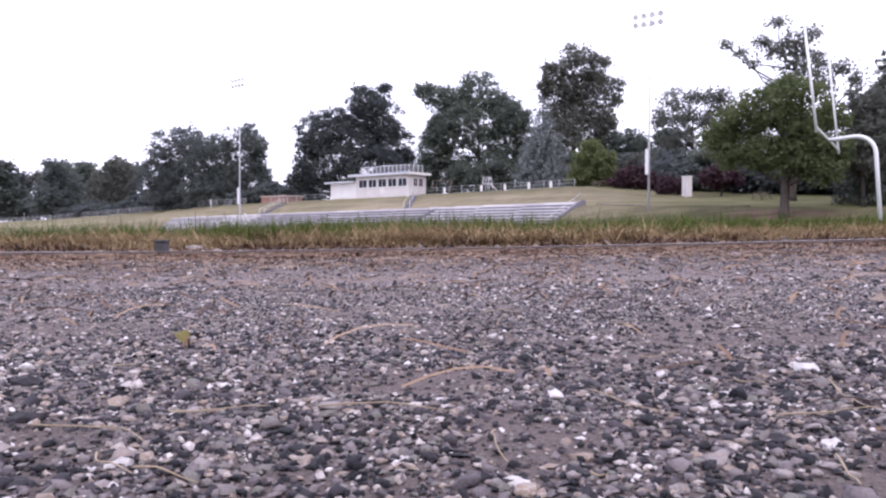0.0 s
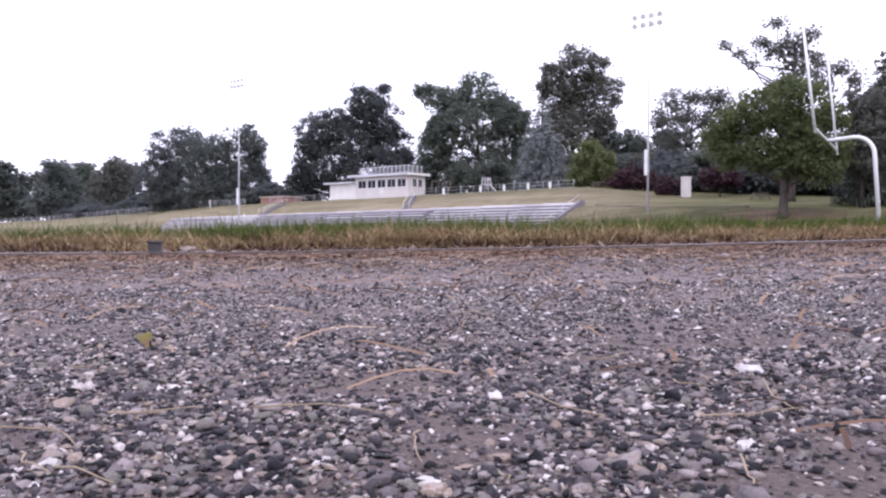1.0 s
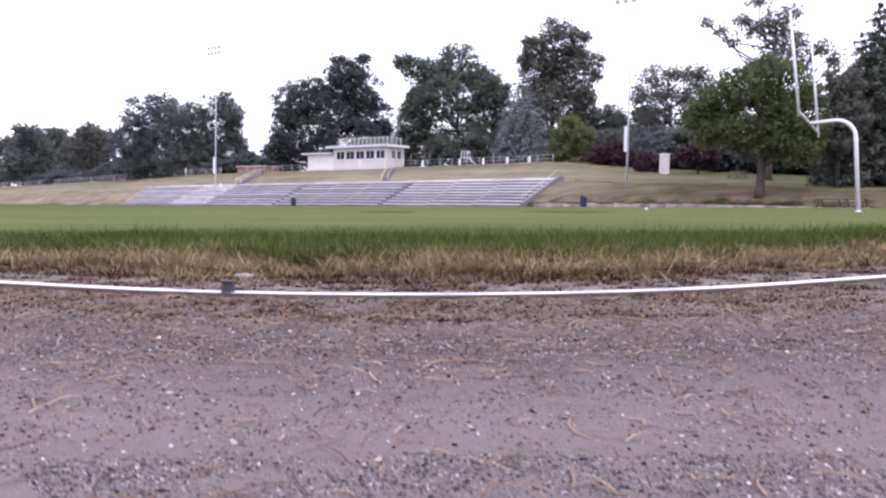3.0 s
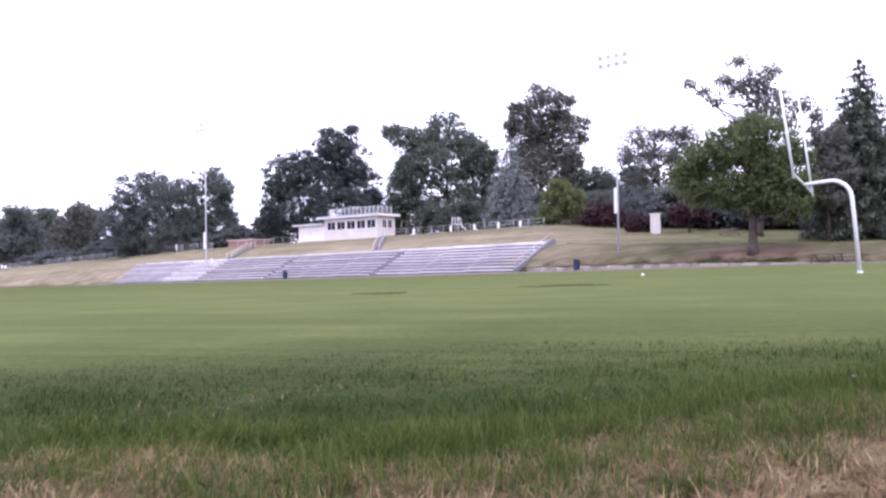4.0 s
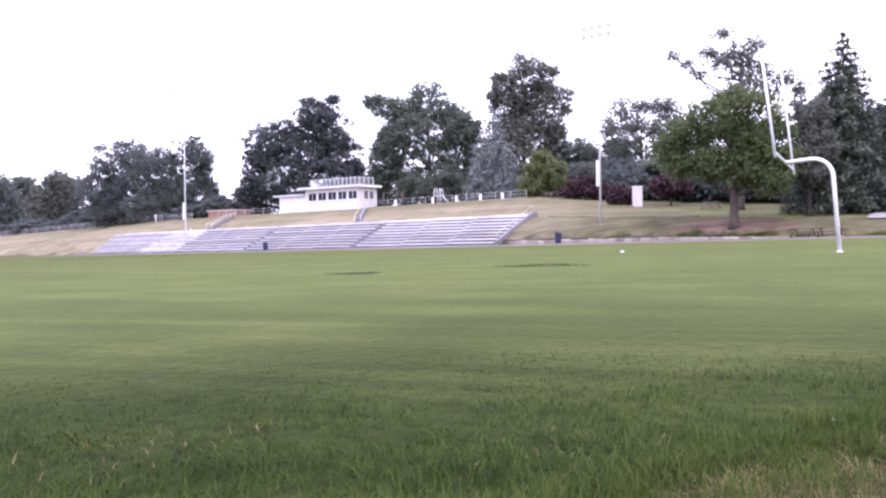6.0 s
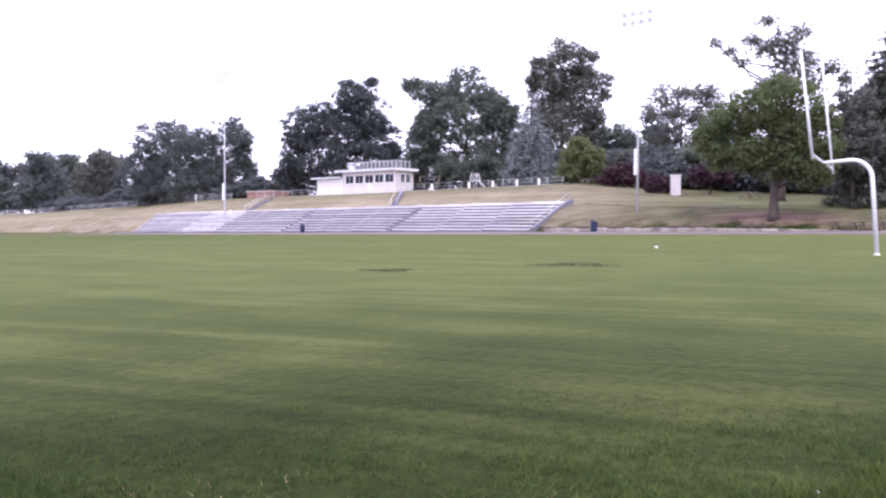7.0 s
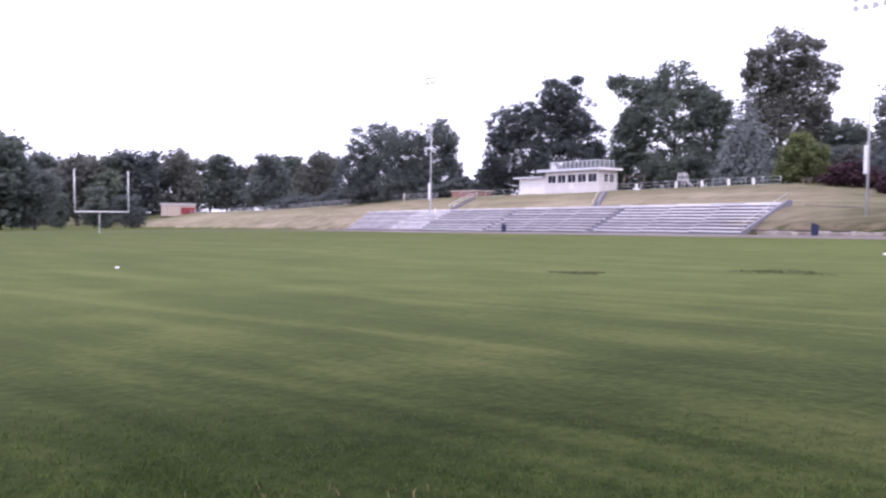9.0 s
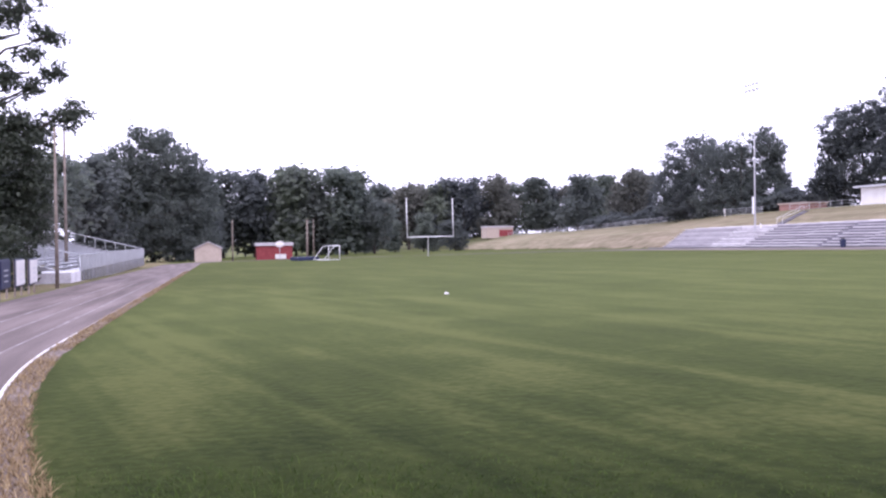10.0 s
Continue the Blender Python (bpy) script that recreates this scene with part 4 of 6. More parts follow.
def build_bank_stair(xa, ya, xb, yb, width, name_label):
    s = thing("bank_stair", (0, 0, 0), name_label, "stair")
    n = 14
    a, b = Vector(g3(xa, ya)), Vector(g3(xb, yb))
    d = (b - a).normalized()
    side = Vector((-d.y, d.x, 0)).normalized() * width / 2
    for k in range(n):
        c = a.lerp(b, (k + 0.5) / n)
        bm = bmesh.new()
        hz = (b.z - a.z) / n
        m = Matrix.Translation(c + Vector((0, 0, 0.02))) @ Matrix.Rotation(math.atan2(d.y, d.x), 4, "Z") @ Matrix.Diagonal(((b - a).length / n + 0.06, width, hz + 0.12, 1))
        bmesh.ops.create_cube(bm, size=1, matrix=m)
        part("step", bm, CONCRETE_DARK, s)
    for q in (-1, 1):
        o = side * q
        part("handrail", piped([a + o, a + o + Vector((0, 0, 0.95)), b + o + Vector((0, 0, 0.95)), b + o], 0.028, 6), METAL_WHITE, s)


build_stand()
build_low_wall()
build_bank_stair(52.6, 67.2, 63.6, 75.6, 0.8, "concrete steps with white pipe handrails climbing the bank")
build_bank_stair(52.6, 98.5, 62.5, 104.8, 0.8, "narrow concrete steps with handrails on the bank")


def build_edging():
    e = thing("timber_edging", (0, 0, 0), "dark timber edging along the top of the bank", "edging", kind="structure")
    pts = [(52.3, 38.0), (51.0, 33.5), (50.0, 29.0), (49.6, 24.5), (49.8, 20.0)]
    for a, b in zip(pts, pts[1:]):
        part("sleeper", piped([Vector(g3(*a)) + Vector((0, 0, 0.05)), Vector(g3(*b)) + Vector((0, 0, 0.02))], 0.1, 4), WOOD_POLE, e)


build_edging()


def build_pavement():
    """A pale asphalt drive that shows between the conifers."""
    verts, faces = [], []
    xs, ys = np.linspace(47.6, 62, 9), np.linspace(-14, 5.2, 9)
    for x in xs:
        for y in ys:
            verts.append((x, y, ground_z(x, y) + 0.12))
    for i in range(8):
        for j in range(8):
            a = i * 9 + j
            faces.append((a, a + 9, a + 10, a + 1))
    ob = new("pavement", mesh_from("pavement", verts, faces, ASPHALT_PALE, True))
    tagged(ob, "pale worn asphalt drive beside the conifers", "pavement", kind="structure")


ASPHALT_PALE = mat("worn_asphalt", two((0.22, 0.21, 0.21), (0.34, 0.325, 0.325)), 1.5, 30, 0.95, bump=0.3)
build_pavement()


def marker_post(x, y, w, h, label):
    t = thing("marker_post", g3(x, y), label, "post", "marker posts")
    part("post", boxed(-0.05, 0.05, -0.05, 0.05, -0.2, h, 0.01), WALL_WHITE, t)
    part("plate", boxed(-0.08, -0.052, -w / 2, w / 2, h * 0.35, h + 0.03, 0.008), WALL_WHITE, t)


marker_post(49.9, 99.3, 0.16, 1.0, "short white post beside the light pole")
marker_post(62.6, 127.0, 0.34, 1.5, "white sign on a post at the crest of the bank")


# ---- press box ----
def window_unit(parent, x, y, z, w, h, across):
    """A dark window with a white frame; across: lies in a wall that faces -x, or else one that faces -y."""
    def bx(u0, u1, n0, n1, z0, z1):
        return boxed(x + n0, x + n1, y + u0, y + u1, z0, z1) if across else boxed(x + u0, x + u1, y + n0, y + n1, z0, z1)
    pane = part("window", bx(-w / 2, w / 2, -0.02, 0.03, z, z + h), GLASS_DARK, parent, "dark window glass")
    for u0, u1, z0, z1 in ((-w / 2 - 0.16, w / 2 + 0.16, z - 0.12, z), (-w / 2 - 0.16, w / 2 + 0.16, z + h, z + h + 0.1), (-w / 2 - 0.16, -w / 2, z, z + h), (w / 2, w / 2 + 0.16, z, z + h), (-0.03, 0.03, z, z + h)):
        part("frame", bx(u0, u1, -0.05, 0.02, z0, z1), WALL_WHITE, pane)


def build_press_box():
    pb = thing("press_box", (0, 0, 0), "cream press box with flat roof and railed deck", "press box")
    x0, x1, ya, yb, z0, z1 = 65.4, 69.6, 78.5, 90.2, 5.1, 9.2
    part("wall", boxed(x0, x1, ya, yb, z0, z1), WALL_CREAM, pb, "cream painted block wall")
    part("roof", boxed(x0 - 0.75, x1 + 0.5, ya - 0.6, yb + 1.1, z1, z1 + 0.22, 0.03), ROOFING, pb, "pale grey flat roof")
    part("fascia", boxed(x0 - 0.8, x0 - 0.7, ya - 0.65, yb + 1.15, z1 - 0.12, z1 + 0.26), ROOFING, pb, "bluish fascia board")
    part("fascia", boxed(x0 - 0.69, x1 + 0.5, ya - 0.66, yb * 0 + ya - 0.58, z1 - 0.12, z1 + 0.26), WALL_WHITE, pb)
    part("sign_band", boxed(x0 - 0.06, x0 - 0.003, ya + 1.6, yb - 1.9, 8.72, 9.06), WALL_WHITE, pb, "long white name board")
    rng = random.Random(3)
    y = yb - 2.2
    while y > ya + 2.2:
        ln = 0.5 + 0.9 * rng.random()
        part("lettering", boxed(x0 - 0.075, x0 - 0.062, y - ln, y, 8.83, 8.95), ROOFING, pb)
        y -= ln + 0.28
    n = 5
    for k in range(n):
        y = 88.55 - (88.55 - 79.75) * k / (n - 1)
        window_unit(pb, x0 - 0.005, y, 7.3, 1.75, 1.2, True)
    for x in (67.0, 68.3):
        window_unit(pb, x, ya - 0.005, 7.3, 0.85, 1.2, False)
    disc = bmesh.new()
    bmesh.ops.create_cone(disc, cap_ends=True, segments=20, radius1=0.5, radius2=0.5, depth=0.06, matrix=Matrix.Translation((x0 - 0.035, 84.2, 6.7)) @ Matrix.Rotation(radians(90), 4, "Y"))
    part("emblem", disc, WALL_WHITE, pb, "round white emblem")
    # roof deck railing
    rail = part("railing", piped([(66, 89.6, 10.6), (66, 78.9, 10.6), (69.2, 78.9, 10.6)], 0.06, 6), POLE_GREY, pb, "pale grey roof railing")
    for z in (9.85, 10.22):
        part("rail", piped([(66, 89.6, z), (66, 78.9, z), (69.2, 78.9, z)], 0.035, 6), POLE_GREY, rail)
    for k in range(13):
        y = 89.6 - 10.7 * k / 12
        part("post", piped([(66, y, 9.4), (66, y, 10.75)], 0.07, 6), POLE_GREY, rail)
    for k in range(1, 4):
        x = 66 + 3.2 * k / 3
        part("post", piped([(x, 78.9, 9.4), (x, 78.9, 10.75)], 0.07, 6), POLE_GREY, rail)
    part("roof_box", boxed(66.2, 66.8, 89.0, 89.6, 9.42, 10.3, 0.03), WALL_WHITE, pb)
    an = thing("annex", (0, 0, 0), "white windowless annex with a flat lean-to roof", "annex")
    part("wall", boxed(x0 + 0.1, x1, yb + 0.05, 96.5, 4.9, 8.2), WALL_WHITE, an)
    part("roof", boxed(x0 - 0.5, x1 + 0.3, yb + 0.05, 97.5, 8.2, 8.45, 0.03), ROOFING, an)


build_press_box()


# ---- goal posts ----
def goal(base, left, right, tops, label, paint=METAL_WHITE, thick=0.046, lean=0.0):
    """lean: degrees by which the whole goal tips forward, set to fit the camera's view."""
    g = thing("goalpost", base, label, "goalpost", "goal posts")
    g.matrix_world = pose(*base, -lean, 0, 0)
    b, lf, rt = Vector(base), Vector(left), Vector(right)
    mid = (lf + rt) / 2
    arm = Vector((b.x, b.y, mid.z)) - mid
    r = min(0.62, arm.length * 0.6)
    u = arm.normalized()
    pts = [b + Vector((0, 0, -0.3)), Vector((b.x, b.y, mid.z - r))]
    for k in range(1, 7):
        a = math.pi / 2 * k / 6
        pts.append(Vector((b.x, b.y, mid.z - r)) - u * (r - r * math.cos(a)) + Vector((0, 0, r * math.sin(a))))
    pts.append(mid)
    rel = lambda ps: [p - b for p in ps]
    part("gooseneck", piped(rel(pts), 0.068, 12), paint, g, "white curved gooseneck post")
    part("crossbar", piped(rel([lf, rt]), thick, 8), paint, g)
    for e, top in ((lf, tops[0]), (rt, tops[1])):
        part("upright", piped(rel([e + Vector((0, 0, -0.14)), Vector((e.x - 0.05, e.y + 0.14, top))]), [thick, thick * 0.85], 8), paint, g)
    part("collar", piped(rel([b + Vector((0, 0, -0.02)), b + Vector((0, 0, 0.03))]), 0.1, 12), paint, g)
    return g


# Lean and unequal upright heights are fitted to the camera's view.
goal((-0.1, -1.68, ground_z(-0.1, -1.68)), (-3.48, -0.8, 3.1), (3.48, 0.32, 3.12), (6.2, 7.2), "white gooseneck football goalpost leaning forward on the grass", lean=4.0)
goal((1.1, 110.4, ground_z(1.1, 110.4)), (-2.5, 108.3, 1.55), (4.4, 108.3, 1.62), (7.2, 7.2), "white football goalpost at the far end", thick=0.08)


# ---- poles ----
def light_pole(x, y, top, label, cabinet, lamps=True, foot=0.13, material=POLE_GREY):
    p = thing("light_pole", g3(x, y), label, "light pole", "field light poles")
    z = ground_z(x, y)
    h = top - z
    part("mast", piped([(0, 0, -0.3), (0, 0, h * 0.5), (0, 0, h)], [foot, foot * 0.75, foot * 0.5], 12), material, p)
    if cabinet:
        c = part("cabinet", boxed(-0.28, -0.1, -0.02, 0.3, cabinet[0] - z, cabinet[1] - z, 0.03), METAL_WHITE, p, "long white switch cabinet")
        part("strap", piped([(0, 0, cabinet[0] - z + 0.3), (0, 0, cabinet[0] - z + 0.4)], foot * 1.15, 10), GALV, c)
    if lamps:
        for k, zz in enumerate((h - 0.15, h - 1.0)):
            arm = part("crossarm", boxed(-0.04, 0.04, -1.6, 1.6, zz - 0.04, zz + 0.04), METAL_WHITE, p)
            for j in range(4):
                yy = -1.35 + 0.9 * j
                bm = bmesh.new()
                bmesh.ops.create_cone(bm, cap_ends=True, segments=12, radius1=0.3, radius2=0.14, depth=0.34, matrix=Matrix.Translation((-0.3, yy, zz + 0.05)) @ Matrix.Rotation(radians(70), 4, "Y"))
                part("floodlight", bm, METAL_WHITE, arm, "pale floodlight")
    return p


light_pole(47.3, 29.3, 21.9, "tall grey field light pole on the bank", (5.8, 8.4))
light_pole(49.4, 100.0, 24.0, "tall grey field light pole behind the stand", (4.4, 7.0))
light_pole(-38.45, 52.3, 9.4, "tall weathered pole behind the bleachers", None, False, 0.12, WOOD_POLE)
light_pole(-35.8, 34.0, 6.6, "weathered wooden utility pole beside the track", None, False, 0.09, WOOD_POLE)
light_pole(-26.7, 122, 4.5, "weathered grey wooden pole beside the small sheds", None, False, 0.13, WOOD_POLE)
light_pole(-15.2, 124, 4.6, "brown wooden pole at the wood's edge", None, False, 0.2, WOOD_POLE)
light_pole(-14.2, 124, 4.7, "slim weathered pole at the wood's edge", None, False, 0.1, WOOD_POLE)


# ---- fence, sheds, furniture on the bank ----
def rail_fence(points, label, height=1.05, step=2.4, material=GALV, rails=(1.0, 0.55, 0.12), thick=0.022):
    f = thing("fence", (0, 0, 0), label, "fence")
    rng = random.Random(9)
    for a, b in zip(points, points[1:]):
        a, b = Vector((*a, 0)), Vector((*b, 0))
        n = max(1, round((b - a).length / step))
        last = None
        for k in range(n + 1):
            c = a.lerp(b, k / n)
            c.z = ground_z(c.x, c.y)
            part("post", piped([c - Vector((0, 0, 0.2)), c + Vector((0, 0, height + 0.05))], 0.04, 6), material, f)
            if last is not None:
                for h in (height * q for q in rails):
                    part("rail", piped([last + Vector((0, 0, h)), c + Vector((0, 0, h))], thick, 5), material, f)
            last = c.copy()
    return f


rail_fence([(65.6, 77.6), (66, 66), (66, 49)], "grey pipe railing along the top of the bank")
rail_fence([(65, 97.5), (65, 112)], "grey pipe railing beside the annex")
rail_fence([(64, 118), (64, 150), (63, 190), (62, 245)], "grey wire fence along the crest of the bank", 1.1, 4.5, GALV, (0.1, 0.4, 0.7, 1.0), 0.04)
for k, y in enumerate((71.5, 64.5, 60.3, 56.2, 52.6)):
    b = thing("post_board", g3(65.85, y), "small white board fixed to the railing", "sign", "boards on the railing")
    part("board", boxed(-0.09, -0.05, -0.22, 0.22, 0.1, 0.95, 0.01), WALL_WHITE, b)
    part("batten", boxed(-0.05, -0.01, -0.04, 0.04, 0, 0.95), WALL_WHITE, b)


def shed(at, w, d, h, roof_h, wall, label, roof=ROOF_PALE, door=None, turn=0.0, gable=True):
    s = thing("shed", at, label, "shed", turn=turn)
    part("wall", boxed(-w / 2, w / 2, -d / 2, d / 2, -0.3, h), wall, s)
    bm = bmesh.new()
    o = min(0.2, 0.07 * w)
    if gable:
        prof = [(-w / 2 - o, h - 0.05), (0, h + roof_h), (w / 2 + o, h - 0.05), (w / 2 + o, h + 0.05), (0, h + roof_h + 0.12), (-w / 2 - o, h + 0.05)]
    else:
        prof = [(-w / 2 - o, h), (w / 2 + o, h), (w / 2 + o, h + roof_h), (-w / 2 - o, h + roof_h)]
    va = [bm.verts.new((x, -d / 2 - o, z)) for x, z in prof]
    vb = [bm.verts.new((x, d / 2 + o, z)) for x, z in prof]
    n = len(prof)
    for i in range(n):
        bm.faces.new((va[i], va[(i + 1) % n], vb[(i + 1) % n], vb[i]))
    bm.faces.new(va[::-1]), bm.faces.new(vb)
    bmesh.ops.recalc_face_normals(bm, faces=bm.faces)
    part("roof", bm, roof, s)
    if gable:
        for y in (-d / 2, d / 2 - 0.06):
            gb = bmesh.new()
            va, vb = [[gb.verts.new((x, q, z)) for x, z in ((-w / 2, h + 0.002), (w / 2, h + 0.002), (0, h + roof_h - 0.01))] for q in (y, y + 0.06)]
            gb.faces.new(va), gb.faces.new(vb[::-1])
            for i in range(3):
                gb.faces.new((va[i], vb[i], vb[(i + 1) % 3], va[(i + 1) % 3]))
            bmesh.ops.recalc_face_normals(gb, faces=gb.faces)
            part("gable", gb, wall, s)
    if door:
        part("door", boxed(door[0], door[1], -d / 2 - 0.05, -d / 2 - 0.003, door[2], door[3], 0.01), door[4], s)
    return s


shed(g3(63.2, 32.1), 0.85, 0.85, 2.3, 0.12, WALL_CREAM, "narrow white shed among purple shrubs", WALL_WHITE, (-0.3, 0.15, 1.2, 1.7, GLASS_DARK), 55, False)
shed(g3(-30.3, 123), 3.9, 3.6, 2.0, 0.95, TAN, "small tan shed with a shallow gable roof", door=None)
shed(g3(-20.2, 127.6), 5.6, 3.6, 2.2, 0.5, RED, "low dark red shed with a pale flat roof", door=(0.1, 1.8, 0.1, 0.85, WALL_WHITE), gable=False)
shed(g3(60, 250), 9.0, 6, 3.2, 0.5, TAN, "red and tan hut on the end of the bank", gable=False, door=(-0.3, 4.3, 0.3, 2.4, RED))
shed(g3(68, 112.5), 4.0, 7.0, 0.95, 0.2, BRICK, "low reddish brick building behind the bank", TAN, None, 0, False)


def bin_(at, label):
    b = thing("litter_bin", at, label, "litter bin")
    bm = bmesh.new()
    bmesh.ops.create_cone(bm, cap_ends=True, segments=20, radius1=0.29, radius2=0.34, depth=0.95, matrix=Matrix.Translation((0, 0, 0.475)))
    part("drum", bm, BLUE, b)
    for z in (0.32, 0.64, 0.95):
        part("rib", piped([(0, 0, z - 0.02), (0, 0, z + 0.02)], 0.35, 20), BLUE, b)
    part("lid", piped([(0, 0.02, 0.97), (0.02, 0, 1.04), (0.05, -0.03, 1.12)], [0.37, 0.33, 0.08], 16), DARK_BLOCK, b, "dark tilted lid")


bin_((42.6, 31.6, ground_z(42.6, 31.6)), "dark blue steel drum used as a litter bin")
bin_((42.9, 74.5, ground_z(42.9, 74.5)), "dark blue litter drum standing before the terraces")


def bench(at, turn, label, wood=WOOD_POLE):
    b = thing("picnic_bench", at, label, "bench", "benches on the bank", turn=turn)
    part("tabletop", boxed(-0.95, 0.95, -0.38, 0.38, 0.7, 0.75, 0.01), wood, b)
    for y in (-0.7, 0.7):
        part("seat", boxed(-0.95, 0.95, y - 0.14, y + 0.14, 0.42, 0.47, 0.01), wood, b)
    for x in (-0.7, 0.7):
        part("leg", piped([(x, -0.75, 0), (x, -0.2, 0.7)], 0.05, 6), wood, b)
        part("leg", piped([(x, 0.75, 0), (x, 0.2, 0.7)], 0.05, 6), wood, b)


bench(g3(43.3, 9.2), 80, "dark wooden picnic bench at the foot of the bank", WOOD_DARK)
bench(g3(43.4, 7.2), 86, "dark wooden picnic bench at the foot of the bank", WOOD_DARK)
bench(g3(66.5, 45.5), 60, "pale stone bench on the lawn above the bank")
bench(g3(60.5, 22.5), 60, "pale stone bench on the lawn above the bank")


def swing_set(x, y, label):
    t = thing("swing_set", g3(x, y), label, "swing set", turn=20)
    for u in (-1.6, 1.6):
        for v in (-0.8, 0.8):
            part("leg", piped([(v, u, 0), (0, u, 2.3)], 0.05, 6), WOOD_POLE, t)
    part("top_bar", piped([(0, -1.75, 2.3), (0, 1.75, 2.3)], 0.05, 6), WOOD_POLE, t)
    for u in (-0.7, 0.7):
        sw = part("swing_seat", boxed(-0.12, 0.12, u - 0.25, u + 0.25, 0.5, 0.54), DARK_BLOCK, t)
        for w in (-0.22, 0.22):
            part("chain", piped([(0, u + w, 0.52), (0, u + w, 2.3)], 0.015, 4), GALV, sw)


def play_frame(x, y, label):
    t = thing("play_frame", g3(x, y), label, "play frame", turn=10)
    for u, v in ((-0.5, -0.5), (0.5, -0.5), (-0.5, 0.5), (0.5, 0.5)):
        part("post", piped([(u * 1.3, v * 1.3, 0), (u * 0.8, v * 0.8, 2.2)], 0.08, 6), ROOF_PALE, t)
    part("deck", boxed(-0.55, 0.55, -0.55, 0.55, 1.1, 1.2, 0.02), ROOF_PALE, t)
    part("top_board", boxed(-0.45, 0.45, -0.5, -0.4, 1.75, 2.05, 0.02), ROOF_PALE, t)
    part("slide", piped([(0, -0.5, 1.15), (0, -1.6, 0.1)], 0.13, 6), ROOF_PALE, t)


swing_set(73, 78.0, "weathered timber swing set behind the railing")
play_frame(68.3, 65.3, "whitish timber climbing frame behind the railing")

# ---- bleachers, banners, soccer goal ----
def bleachers():
    s = thing("bleachers", (-36.6, 44.0, ground_z(-36.6, 64)), "long aluminium bleachers facing the cinder track", "bleachers")
    n, ln = 14, 41.0
    for k in range(n):
        x = -0.9 - 0.6 * k
        z = 1.0 + 0.155 * k
        part("seat_plank", boxed(x - 0.13, x + 0.13, 0, ln, z, z + 0.05, 0.01), ALU, s)
        part("foot_plank", boxed(x - 0.6, x - 0.18, 0, ln, z - 0.2, z - 0.15, 0.01), ALU, s)
        part("riser_plank", boxed(x - 0.17, x - 0.14, 0, ln, z - 0.145, z - 0.004), ALU, s)
    for j in range(12):
        y = ln * j / 11
        part("frame", piped([(-0.6, y, 0.0), (-0.6, y, 0.8), (-8.6, y, 2.7), (-8.6, y, 0)], 0.05, 5), ALU, s)
    # front walkway with skirt and railing
    part("walkway", boxed(-0.75, 0.22, 0, ln, 0.8, 0.86, 0.01), ALU, s)
    rail = part("front_rail", piped([(0.25, 0, 1.75), (0.25, ln, 1.75)], 0.04, 6), GALV, s)
    for j in range(30):
        y = ln * j / 29
        part("rail_post", piped([(0.25, y, 0), (0.25, y, 1.75)], 0.04, 5), GALV, rail)
    for j in range(29):
        y = ln * j / 29
        part("skirt_panel", boxed(0.235, 0.265, y + 0.03, y + ln / 29 - 0.03, 0.86, 1.72), GALV, rail)
        for q in (0.25, 0.5, 0.75):
            part("slat", boxed(0.24, 0.26, y + q * ln / 29 - 0.05, y + q * ln / 29 + 0.05, 0.04, 0.79), GALV, rail)
    for y in (0.0, ln):
        side = part("side_rail", piped([(0.2, y, 1.75), (-8.7, y, 4.0), (-8.7, y, 2.7)], 0.045, 6), GALV, s)
        for k in range(9):
            x = -0.6 - 0.98 * k
            part("baluster", piped([(x, y, 0.8 + 0.24 * k), (x, y, 1.95 + 0.248 * k)], 0.03, 5), GALV, side)
    for y in (0.02, ln * 0.5, ln - 0.06):
        bm = bmesh.new()
        prof = [(-0.72, 0.5), (-9.2, 2.65), (-9.2, 2.95), (-0.72, 0.8)]
        va, vb = [bm.verts.new((x, y, z)) for x, z in prof], [bm.verts.new((x, y + 0.04, z)) for x, z in prof]
        bm.faces.new(va), bm.faces.new(vb[::-1])
        for i in range(4):
            bm.faces.new((va[i], vb[i], vb[(i + 1) % 4], va[(i + 1) % 4]))
        bmesh.ops.recalc_face_normals(bm, faces=bm.faces)
        part("stringer", bm, ALU, s)
    part("back_rail", piped([(-8.7, 0, 4.0), (-8.7, ln, 4.0)], 0.045, 6), GALV, s)
    for j in range(28):
        part("back_picket", piped([(-8.7, ln * j / 27, 2.7), (-8.7, ln * j / 27, 4.0)], 0.03, 5), GALV, s)
    part("ramp_block", boxed(-1.6, 0.3, -3.2, -0.1, 0, 0.85, 0.03), CONCRETE_PALE, s)


